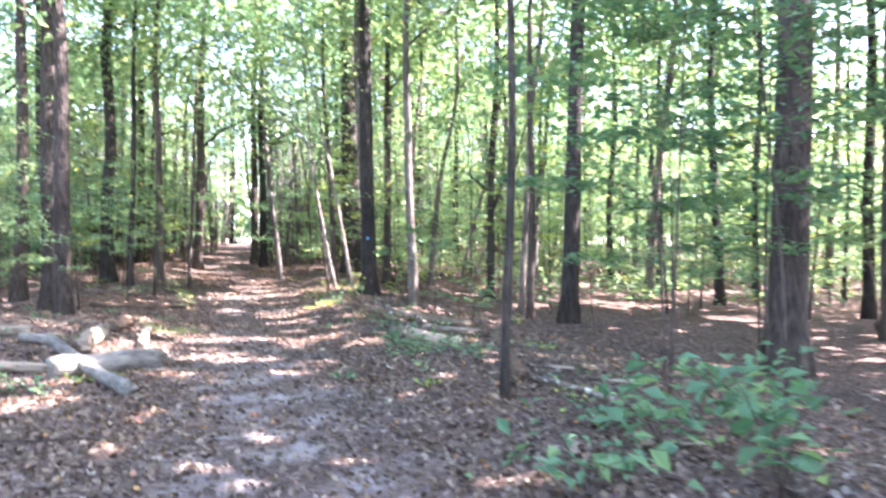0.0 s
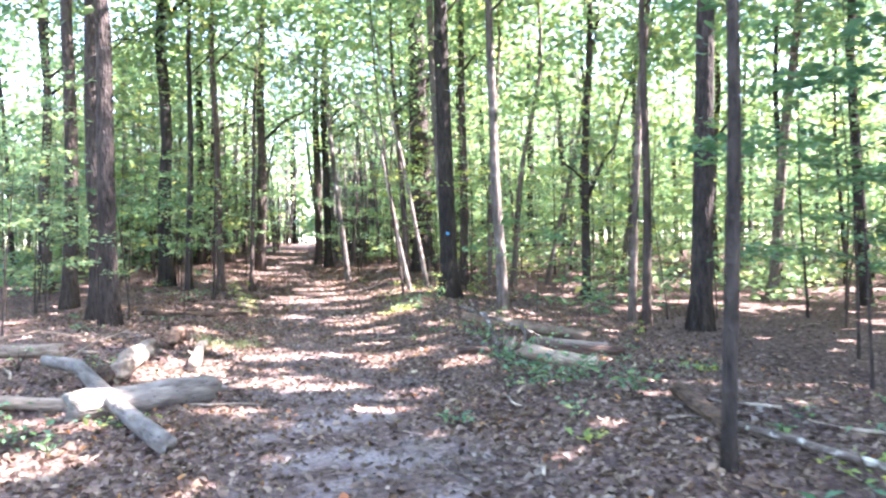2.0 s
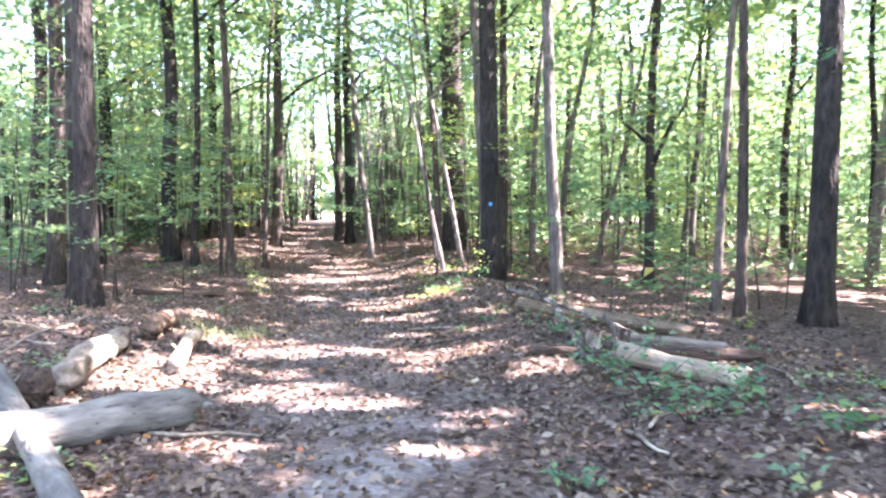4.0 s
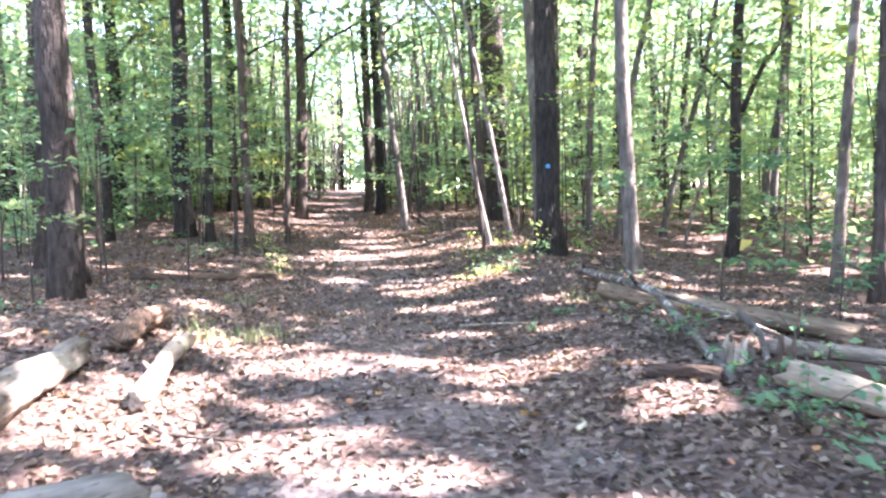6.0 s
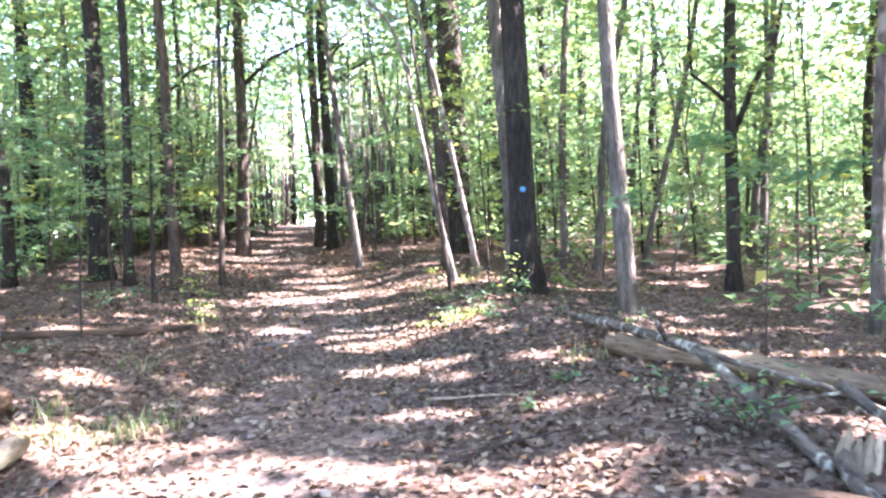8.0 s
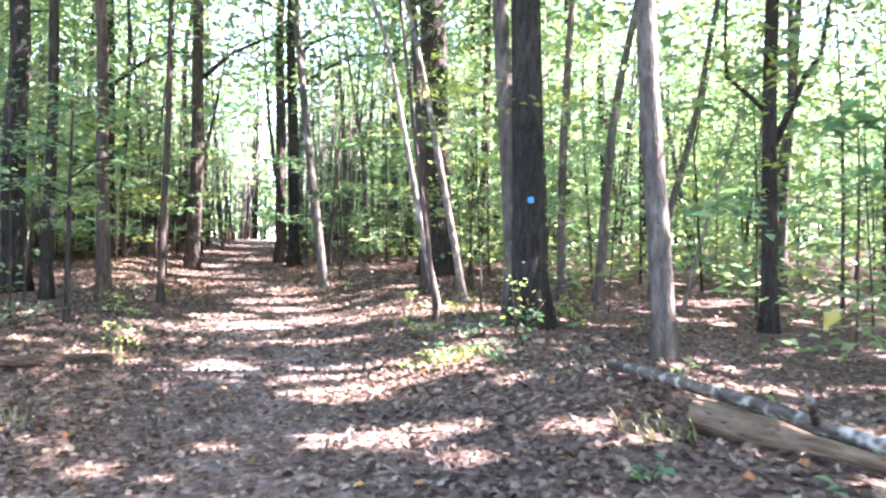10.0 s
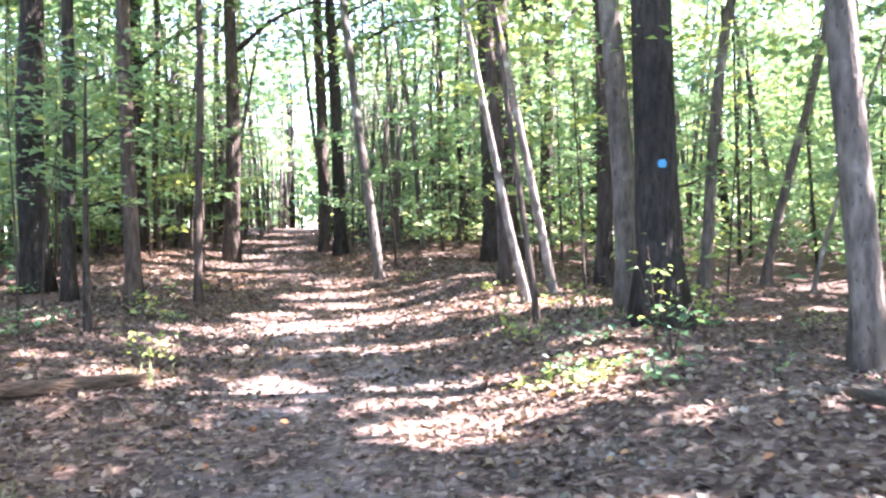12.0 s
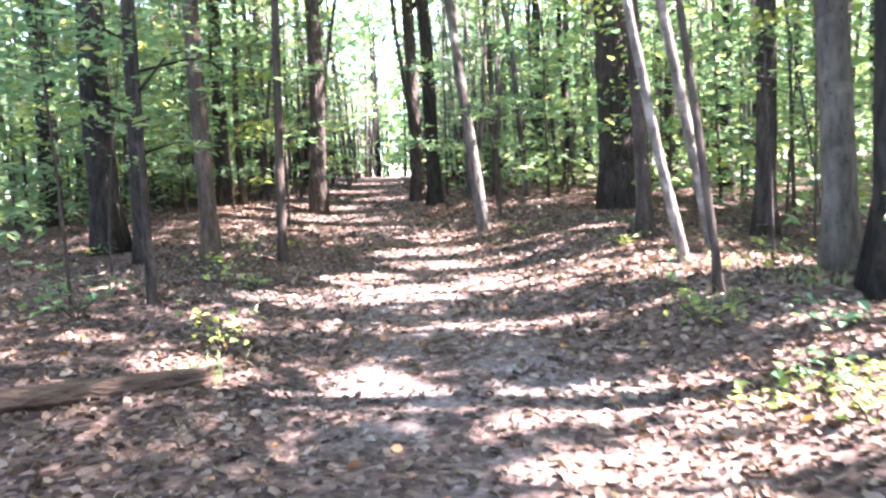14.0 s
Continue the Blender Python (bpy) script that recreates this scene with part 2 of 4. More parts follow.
def tube_mesh(name, tubes, mat, smooth=True):
    """One mesh of several tubes."""
    me = bpy.data.meshes.new(name)
    vs, fs = [], []
    for v, f in tubes:
        o = len(vs)
        vs += [tuple(p) for p in v]
        fs += [tuple(dict.fromkeys(i + o for i in q)) for q in f]
    me.from_pydata(vs, [], fs)
    me.polygons.foreach_set("use_smooth", np.full(len(fs), smooth))
    me.materials.append(mat)
    me.update()
    return me


def leaf_blades(centres, size, rng, tilt=0.45, slim=0.55, spread=0.35):
    """Folded leaf blades, two triangles each, lying roughly level with a random turn."""
    c = np.asarray(centres, dtype=np.float32)
    n = len(c)
    s = (size * (1 + spread * rng.standard_normal(n).clip(-1.6, 2))).astype(np.float32)[:, None]
    a = rng.random(n) * 2 * np.pi
    ax = np.stack([np.cos(a), np.sin(a), rng.standard_normal(n) * tilt], -1)
    ax /= np.linalg.norm(ax, axis=1, keepdims=True)
    up = np.stack([rng.standard_normal(n) * tilt, rng.standard_normal(n) * tilt, np.ones(n)], -1)
    bx = np.cross(up, ax)
    bx /= np.linalg.norm(bx, axis=1, keepdims=True)
    nz = np.cross(ax, bx)
    fold = (0.12 + 0.25 * rng.random(n))[:, None]
    v = np.empty((n, 4, 3), np.float32)
    v[:, 0] = c - ax * s * 0.5
    v[:, 1] = c + bx * s * slim * 0.5 + nz * s * fold * 0.5 - ax * s * 0.05
    v[:, 2] = c + ax * s * 0.5 - nz * s * 0.08
    v[:, 3] = c - bx * s * slim * 0.5 + nz * s * fold * 0.5 - ax * s * 0.05
    i = np.arange(n, dtype=np.int32)[:, None] * 4
    f = np.concatenate([i + np.array([[0, 1, 2]]), i + np.array([[0, 2, 3]])], 1).reshape(-1, 3)
    return v.reshape(-1, 3), f


def curled_leaves(centres, size, rng, tilt=0.36):
    """Dry fallen leaves: a six-cornered outline bent along the midrib and curled at the tip."""
    c = np.asarray(centres, dtype=np.float32)
    n = len(c)
    s = (size * (1 + 0.4 * rng.standard_normal(n).clip(-1.4, 2)))[:, None]
    a = rng.random(n) * 2 * np.pi
    ax = np.stack([np.cos(a), np.sin(a), rng.standard_normal(n) * tilt], -1)
    ax /= np.linalg.norm(ax, axis=1, keepdims=True)
    up = np.stack([rng.standard_normal(n) * tilt, rng.standard_normal(n) * tilt, np.ones(n)], -1)
    bx = np.cross(up, ax)
    bx /= np.linalg.norm(bx, axis=1, keepdims=True)
    nz = np.cross(ax, bx)
    f1, f2 = (0.3 * rng.standard_normal((n, 1)) for _ in range(2))
    w1, w2 = (0.28 + 0.14 * rng.random((n, 1)) for _ in range(2))
    v = np.empty((n, 6, 3), np.float32)
    v[:, 0] = c - ax * s * 0.5
    v[:, 1] = c + bx * s * w1 + nz * s * np.abs(f1) * 0.4 - ax * s * 0.2
    v[:, 2] = c + bx * s * w2 * 0.9 + nz * s * np.abs(f2) * 0.5 + ax * s * (0.1 + 0.2 * rng.random((n, 1)))
    v[:, 3] = c + ax * s * 0.5 + nz * s * f1 * 0.4
    v[:, 4] = c - bx * s * w1 * 0.85 + nz * s * np.abs(f2) * 0.4 + ax * s * (0.05 + 0.2 * rng.random((n, 1)))
    v[:, 5] = c - bx * s * w2 + nz * s * np.abs(f1) * 0.4 - ax * s * 0.22
    i = np.arange(n, dtype=np.int32)[:, None] * 6
    f = np.concatenate([i + np.array([q]) for q in ([0, 1, 2], [0, 2, 3], [0, 3, 4], [0, 4, 5])], 1).reshape(-1, 3)
    return v.reshape(-1, 3), f


# gaps in the canopy: where sunlight reaches the ground (x, y, half-widths across and along)
GAPS_NEAR = [(-3.4, 10.1, 0.62, 0.4), (-4.2, 12.2, 0.65, 0.42), (-2.5, 12.1, 0.42, 0.26), (-3.4, 12.5, 0.5, 0.2), (-4.9, 12.8, 0.6, 0.34), (-5.4, 12.9, 0.3, 0.35), (-4.5, 10.3, 0.45, 0.32), (-4.8, 11.3, 0.32, 0.32),
             (-1.8, 9.5, 0.35, 0.2), (-3.4, 8.7, 0.3, 0.22), (-1.2, 11.1, 0.25, 0.32), (-2.6, 9.9, 0.25, 0.15), (-1.9, 8.8, 0.35, 0.15), (-1.9, 12.4, 0.25, 0.18), (-0.3, 12.8, 0.3, 0.25), (0.2, 10.9, 0.45, 0.3),
             (0.8, 9.2, 0.35, 0.3), (3.2, 9.6, 0.35, 0.4), (-3.9, 10.9, 0.3, 0.2), (-5.0, 10.6, 0.6, 0.7), (-4.3, 6.7, 0.4, 0.3), (-4.65, 7.9, 0.35, 0.2)]
GAPS_MID = [(-5.9, 18.5, 0.42, 0.3), (-7.2, 18.5, 0.45, 0.24), (-4.2, 18.2, 0.68, 0.28), (-4.2, 17.2, 0.55, 0.3), (-3.2, 18.0, 0.6, 0.28), (-0.6, 17.2, 1.0, 0.4), (-3.4, 17.4, 0.32, 0.28), (-2.9, 18.4, 0.25, 0.22),
            (-3.8, 15.6, 0.28, 0.22), (-3.2, 15.4, 0.28, 0.15), (2.3, 19.0, 0.5, 0.45), (-8.5, 17.4, 0.35, 0.26), (5.4, 19.4, 0.9, 0.6), (7.1, 16.8, 0.5, 0.9), (-6.6, 14.8, 0.3, 0.16), (-0.6, 14.6, 0.6, 0.25)]
GAPS_FAR = [(-6.6, 21.5, 0.95, 0.42), (-7.6, 21.0, 0.5, 0.28), (-3.0, 21.3, 0.95, 0.5), (-6.9, 24.5, 0.85, 0.4), (-5.5, 22.1, 0.35, 0.3), (-7.3, 22.5, 0.5, 0.28), (-6.4, 23.5, 0.8, 0.35), (1.8, 24.5, 0.7, 0.45), (4.6, 25.1, 0.7, 0.55),
            (4.2, 20.4, 0.7, 0.5), (-10.4, 28.6, 1.0, 0.7), (-6.9, 25.9, 1.0, 0.3), (-4.0, 21.7, 0.9, 0.35), (9.0, 23.0, 1.8, 0.5), (-11.2, 31.2, 0.9, 0.7), (-12.0, 35.5, 1.2, 0.6), (-13.0, 40.5, 1.4, 0.8), (-10.2, 33.2, 0.7, 0.4)]
# stems that the sun strikes through the leaves: x, y, and the heights between which it does
LIT_STEMS = [(-0.75, 18.25, 1.0, 6.0), (-6.3, 25.9, 0.0, 2.0), (-8.15, 30.6, 1.5, 6.0), (-3.7, 21.7, 0.0, 3.0), (-3.3, 22.5, 0.2, 3.0), (-3.95, 28.2, 2.0, 7.0), (2.1, 17.4, 0.3, 2.5), (2.15, 16.3, 0.0, 1.5), (2.9, 15.0, 2.5, 5.0),
             (1.6, 21.0, 2.5, 5.0), (-2.05, 24.4, 2.0, 5.0), (-9.3, 15.9, 2.5, 6.0), (-11.5, 23.3, 2.5, 6.0), (-10.7, 29.5, 0.5, 3.0), (5.1, 9.5, 2.0, 5.0), (-3.35, 20.0, 0.5, 3.0)]
LOT_X, LOT_Y, CELL = (-26.0, 16.0), (0.0, 46.0), 0.05


def open_sky():
    """A plan of the canopy as the sun sees it, cast down to level zero: True where it is open."""
    xs, ys = np.arange(LOT_X[0], LOT_X[1], CELL), np.arange(LOT_Y[0], LOT_Y[1], CELL)
    gx, gy = np.meshgrid(xs, ys)
    wob = 0.4 * np.sin(gx * 5.1 + 1.3 + np.sin(gy * 3.1)) * np.sin(gy * 7.3 + np.sin(gx * 2.2)) + 0.3 * np.sin(gx * 11 + gy * 13) + 0.2 * np.sin(gx * 4.1 - gy * 19)
    plan = np.zeros(gx.shape, bool)
    rng = np.random.default_rng(404)
    flecks = [(rng.uniform(-14, 9), rng.uniform(4, 34), rng.uniform(0.04, 0.16), rng.uniform(0.02, 0.08)) for _ in range(300)]
    flecks = [q for q in flecks if not (-8.5 < q[0] < -5 and 15 < q[1] < 18.2) and not (-4.6 < q[0] < -1 and 12.9 < q[1] < 15.2)]
    flecks += [(rng.uniform(-3.6, 1.5), rng.uniform(13.5, 19.5), rng.uniform(0.08, 0.24), rng.uniform(0.04, 0.1)) for _ in range(34)]
    shafts = [(x - 0.5 * (low + high) * SUN_DIR.x / SUN_DIR.z, y, 0.5 * (high - low), 0.06) for x, y, low, high in LIT_STEMS]
    for x, y, a, b in GAPS_NEAR + GAPS_MID + GAPS_FAR + flecks + shafts:
        x -= ground_z(x, y) * SUN_DIR.x / SUN_DIR.z
        y -= ground_z(x, y) * SUN_DIR.y / SUN_DIR.z
        a, b = a + 0.12, b + 0.12
        i0, i1 = (max(0, int((v - LOT_X[0]) / CELL)) for v in (x - 2 * a, x + 2 * a))
        j0, j1 = (max(0, int((v - LOT_Y[0]) / CELL)) for v in (y - 2 * b, y + 2 * b))
        w = np.s_[j0:j1, i0:i1]
        plan[w] |= ((gx[w] - x) / a) ** 2 + ((gy[w] - y) / b) ** 2 + wob[w] < 1
    return plan


OPEN_SKY = open_sky()


def shading(points):
    """True for leaves that do not hang in a gap of the canopy."""
    p = np.asarray(points)
    i = ((p[:, 0] - p[:, 2] * SUN_DIR.x / SUN_DIR.z - LOT_X[0]) / CELL).astype(int)
    j = ((p[:, 1] - p[:, 2] * SUN_DIR.y / SUN_DIR.z - LOT_Y[0]) / CELL).astype(int)
    inside = (i >= 0) & (j >= 0) & (i < OPEN_SKY.shape[1]) & (j < OPEN_SKY.shape[0])
    ok = np.ones(len(p), bool)
    ok[inside] = ~OPEN_SKY[j[inside], i[inside]]
    return ok


def trunk_line(x, y, height, lean, bend, seed, steps=12, crook=None):
    """Points of a stem from the ground up, leaning (dx, dy per metre) and slightly crooked; crook: rows of (height, sideways)."""
    z0 = rough_z(x, y)
    pts = []
    for i in range(steps + 1):
        u = (i / steps) ** 1.35
        h = u * height
        k = bend * (0.25 + u)
        ox = lean[0] * h + k * noise.noise((seed, h * 0.22, 0.3)) - k * noise.noise((seed, 0, 0.3))
        oy = lean[1] * h + k * noise.noise((seed, h * 0.22, 9.3)) - k * noise.noise((seed, 0, 9.3))
        if crook:
            ox = along(crook, h, 0, 1) + 0.3 * (ox - lean[0] * h)
        pts.append(Vector((ox, oy, h - (0.12 if i == 0 else 0))))
    return Vector((x, y, z0)), pts


def at_height(pts, h):
    for p, q in zip(pts, pts[1:]):
        if q.z >= h:
            return p.lerp(q, (h - p.z) / max(q.z - p.z, 1e-4))
    return pts[-1].copy()


LABELS = {"pine_bark": "tall pine with flaky reddish-grey bark", "oak_bark": "tall oak with dark furrowed bark", "grey_bark": "smooth grey-barked tree with pale lichen patches",
          "pale_bark": "slender pale-barked tree standing in leaf litter", "twig_bark": "thin dark-stemmed young tree with layered green leaves"}


def tree(x, y, dia, bark, lean=(0, 0), height=None, bend=0.25, seed=None, leaves=1500, crown_from=None, spread=2.6, limbs=5, flare=0.45, leaf=CANOPY, size=0.15, low=0, label="", sides=14, forks=(), cluster=0.75, crook=None, boughs=()):
    """A tree: an Empty at its foot with trunk, limbs and a crown of loose leaf clusters."""
    seed = seed if seed is not None else x * 1.37 + y * 0.71
    rng = np.random.default_rng(int(abs(seed) * 1000) % 100000)
    height = height or 9 + dia * 26
    foot, pts = trunk_line(x, y, height, lean, bend, seed, 20 if crook else 12, crook)
    r = dia / 2
    radii = [r * (1.02 - 0.8 * (max(p.z, 0) / height) ** 1.1) for p in pts]
    top = new("tree")
    top.location = foot
    tagged(top, label or LABELS[bark.name] + ", leafy above", "tree")
    part("trunk", tube_mesh("trunk", [tube(pts, radii, sides, 0.1, flare, seed)], bark), top)
    crown_from = crown_from or height * 0.42
    tips = []
    for k in range(limbs):
        h = crown_from + (height * 0.93 - crown_from) * (k + rng.random() * 0.6) / max(limbs, 1)
        a = k * 2.4 + rng.random() * 1.2
        reach = spread * (1.15 - 0.6 * (h - crown_from) / (height - crown_from + 0.01)) * (0.7 + 0.5 * rng.random())
        p0 = at_height(pts, h)
        rr = max(0.012, r * (1 - 0.8 * h / height) * 0.5)
        line = [p0 + Vector((math.cos(a + 0.25 * u * math.sin(seed + k)) * reach * u, math.sin(a + 0.25 * u * math.sin(seed + k)) * reach * u, reach * (0.45 * u + 0.2 * math.sin(u * 3 + k)))) for u in (0, 0.3, 0.65, 1)]
        part("limb", tube_mesh("limb", [tube(line, [rr, rr * 0.75, rr * 0.5, rr * 0.2], 6, 0.1, 0, seed + k)], bark), top)
        tips += line[1:]
    for h, a, rise, reach, thick in forks:
        p0 = at_height(pts, h)
        line = [p0 + Vector((math.cos(a) * reach * u, math.sin(a) * reach * u, rise * u ** (0.8 + 0.5 * u) + 0.12 * math.sin(u * 6))) for u in (0, 0.15, 0.3, 0.5, 0.75, 1)]
        part("limb", tube_mesh("limb", [tube(line, [thick * (1 - 0.75 * u) for u in (0, 0.15, 0.3, 0.5, 0.75, 1)], 8, 0.12, 0, seed + h)], bark), top)
        tips.append(line[-1])
    for h, thick, line in boughs:
        p0 = at_height(pts, h)
        line = [p0 + Vector((a, 0.25 * a * math.sin(seed + k), b)) for k, (a, b) in enumerate([(0, 0), *line])]
        n = len(line) - 1
        part("limb", tube_mesh("limb", [tube(line, [thick * (1 - 0.7 * k / n) for k in range(n + 1)], 8, 0.12, 0, seed + h)], bark), top)
        tips += line[2:]
    if leaves:
        n = max(6, leaves // 42)
        cl = []
        for i in range(n):
            if tips and rng.random() < 0.75:
                p = tips[int(rng.random() * len(tips))] + Vector(rng.standard_normal(3) * (0.8, 0.8, 0.5) * spread * 0.3)
            else:
                h = crown_from + (height - crown_from) * rng.random() ** 0.8
                a, q = rng.random() * 6.283, spread * math.sqrt(rng.random())
                p = at_height(pts, h) + Vector((math.cos(a) * q, math.sin(a) * q, 0))
            cl.append(p)
        for i in range(low):
            h = 1.8 + rng.random() * (crown_from - 1.5)
            a, q = rng.random() * 6.283, 0.4 + spread * 0.6 * rng.random()
            cl.append(at_height(pts, h) + Vector((math.cos(a) * q, math.sin(a) * q, 0)))
        cl = np.array([tuple(p) for p in cl])
        which = rng.integers(0, len(cl), leaves)
        c = cl[which] + rng.standard_normal((leaves, 3)) * np.array([cluster, cluster, cluster * 0.28])
        keep = shading(c + np.array(foot))
        c = c[keep]
        if len(c):
            v, f = leaf_blades(c, size, rng, 0.45, 0.7)
            part("crown", mesh_of("crown", v, f, leaf), top)
    return top


def sapling(x, y, height, leaves, leaf=UNDER, lean=(0, 0), size=0.1, dia=0.05, spread=1.3, from_h=1.2, label="", seed=None, bark=None, layers=None):
    """A young understory tree: thin stem, level sprays of leaves on fine twigs."""
    seed = seed if seed is not None else x * 2.17 + y * 1.31
    rng = np.random.default_rng(int(abs(seed) * 1000) % 100000)
    foot, pts = trunk_line(x, y, height, lean, 0.3, seed, 8)
    top = new("sapling")
    top.location = foot
    tagged(top, label or "slender understory sapling with level sprays of green leaves", "sapling")
    part("trunk", tube_mesh("trunk", [tube(pts, [dia / 2 * (1 - 0.8 * p.z / height) for p in pts], 7, 0.08, 0.25, seed)], bark or TWIG), top)
    layers = layers or max(5, int(height * 2.2))
    twigs, c = [], []
    per = max(8, leaves // layers)
    for k in range(layers):
        h = from_h + (height - from_h) * (k + rng.random()) / layers
        a = k * 2.4 + rng.random()
        reach = spread * (0.45 + 0.75 * math.sin(math.pi * min(0.9, 0.15 + 0.8 * (h - from_h) / (height - from_h + 0.01)))) * (0.6 + 0.5 * rng.random())
        p0 = at_height(pts, h)
        d = Vector((math.cos(a), math.sin(a), 0))
        line = [p0, p0 + d * reach * 0.5 + Vector((0, 0, reach * 0.16)), p0 + d * reach + Vector((0, 0, reach * 0.12))]
        twigs.append(tube(line, [dia * 0.16, dia * 0.1, dia * 0.04], 4, 0, 0, 0))
        u = 0.2 + 0.9 * rng.random(per) ** 0.8
        w = rng.standard_normal(per) * reach * 0.26 * (1.15 - u * 0.5)
        cx = p0.x + d.x * reach * u - d.y * w
        cy = p0.y + d.y * reach * u + d.x * w
        cz = p0.z + reach * (0.24 * u - 0.12 * u * u) + rng.standard_normal(per) * 0.045 - 0.1 * np.abs(w)
        c.append(np.stack([cx, cy, cz], -1))
    tagged(part("branchwork", tube_mesh("branchwork", twigs, bark or TWIG), top), kind="stuff")
    c = np.concatenate(c)
    c = c[shading(c + np.array(foot))]
    v, f = leaf_blades(c, size, rng, 0.3, 0.55)
    part("crown", mesh_of("crown", v, f, leaf), top)
    return top


# ---- trees along the trail: x, y, thickness, bark, lean per metre, leaf count ----
for x, y, dia, bark, lean, leaves in [
    (-8.05, 14.3, 0.38, PINE, (-0.02, 0.0), 3200), (-9.25, 15.95, 0.5, PINE, (0.0, 0), 3000), (-11.5, 18.3, 0.42, PINE, (0.005, 0), 2600),
    (-13.4, 30.1, 0.42, OAK, (0.0, 0.02), 2200), 
    (-10.7, 29.5, 0.44, PINE, (0.012, 0), 2600), (-8.12, 30.6, 0.38, OAK, (-0.02, 0), 2400), (-8.9, 32.0, 0.40, PINE, (-0.012, 0), 2400),
    (-2.28, 20.6, 0.31, GREY, (-0.02, 0), 2400), (-2.07, 24.4, 0.32, PINE, (0.01, 0), 2400), (-3.82, 28.3, 0.88, PINE, (-0.02, 0), 3000),
    (-0.75, 18.3, 0.29, GREY, (0.004, 0), 2600), (2.05, 17.4, 0.19, PALE, (0.06, 0), 1500), (2.15, 16.3, 0.21, TWIG, (0.012, 0), 1700),
    (2.86, 15.0, 0.45, OAK, (0.035, 0), 3000), (5.1, 9.6, 0.62, PINE, (0.02, 0), 3000), (-1.3, 32.0, 0.34, OAK, (0.01, 0), 2000),
    (-10.4, 22.5, 0.24, OAK, (0.0, 0), 2000), (-9.4, 22.6, 0.27, TWIG, (0.01, 0), 2000),
    (-8.75, 23.4, 0.15, TWIG, (0.0, 0), 1300), (-16.1, 27.4, 0.50, OAK, (-0.01, 0), 2600), (-2.7, 31.0, 0.33, OAK, (0.0, 0), 2000),
    (6.3, 21.0, 0.32, PALE, (0.07, 0), 1800), (8.0, 19.7, 0.3, OAK, (0.0, 0), 2000), (7.2, 23.0, 0.22, OAK, (0.02, 0), 1600), (-14.0, 36.6, 0.3, OAK, (0.0, 0), 1600),
]:
    tree(x, y, dia * 0.87, bark, lean, leaves=int(leaves * 2.0), size=0.17, low=0, crown_from=4.6 if y > 26 else (6.2 if y > 19 else None), spread=3.2, bend=0.3 if dia > 0.3 else 0.6, sides=20)
for x, y, dia, bark, lean, leaves in [
    (-16.7, 24.7, 0.4, OAK, (0.03, 0), 2200), (-13.5, 23.0, 0.3, OAK, (0.0, 0), 2000), (-14.3, 21.6, 0.3, PINE, (0, 0), 2000), (6.4, 26.6, 0.3, OAK, (0.02, 0), 1800),
    (3.1, 25.2, 0.22, GREY, (0.1, 0), 1400), (0.6, 24.6, 0.17, PALE, (0.16, 0), 1200), (-0.5, 24.2, 0.22, GREY, (0.14, 0), 1400), (3.3, 24.9, 0.2, GREY, (0.02, 0), 1800),
    (2.9, 34.5, 0.3, OAK, (0.03, 0), 1600), (-13.2, 30.6, 0.2, TWIG, (0, 0), 1300), (-5.0, 33.5, 0.2, OAK, (0, 0), 1400), (-6.2, 38.7, 0.34, OAK, (0, 0), 1600),
    (-16.5, 45.0, 0.34, OAK, (0.02, 0), 1500), (-11.9, 46.0, 0.36, PINE, (0, 0), 1500), (-1.2, 24.0, 0.2, PALE, (0.02, 0), 1400), (-17.5, 40.0, 0.3, OAK, (0, 0), 1500),
]:
    tree(x, y, dia * 0.87, bark, lean, leaves=int(leaves * 2.0), size=0.17, low=0, crown_from=4.6 if y > 26 else (6.2 if y > 19 else None), spread=3.2, bend=0.3 if dia > 0.3 else 0.6, sides=20)

# the blazed oak
blazed = tree(-2.13, 19.65, 0.44, DARK_OAK, (-0.015, 0), leaves=6000, flare=0.6, size=0.18, spread=3.6, bend=0.1, sides=22, label="big dark furrowed oak beside the trail with a blue paint blaze")
# the tree that leans over the trail, and the clump of pale stems beside the oak
tree(-6.2, 25.9, 0.20, GREY, (-0.09, 0), height=12, leaves=1500, size=0.17, label="slender grey tree leaning over the trail")
tree(-3.42, 21.7, 0.115, SUN_PALE, (0, 0), height=8, leaves=700, size=0.14, crook=[(-1, 0), (0, 0), (1.1, -0.25), (2.3, -0.48), (4.3, -0.85), (5.0, -1.12), (5.5, -1.6), (6.5, -3.0), (8, -4.4)], label="thin pale stem that bends over the trail higher up")
tree(-3.03, 22.5, 0.13, SUN_PALE, (0, 0), height=10, leaves=900, size=0.15, crook=[(-1, 0), (0, 0), (1.6, -0.28), (3.8, -0.67), (5.5, -1.05), (10, -1.9)], label="thin pale stem leaning away from the oak")
tree(-3.35, 20.0, 0.07, TWIG, (-0.09, 0), height=9, leaves=800, size=0.14, label="thin dark stem beside the pale ones")
tree(-3.72, 23.2, 0.2, PINE, (-0.03, 0), height=11, leaves=900, size=0.15)
# the burled oak, its second stem broken off
tree(-11.5, 23.3, 0.43, OAK, (-0.02, 0), leaves=5200, size=0.17, spread=3.2, bend=0.7, sides=20, label="crooked dark oak with the stub of a broken second stem", forks=((1.7, 0.2, 0.75, 0.2, 0.14),))
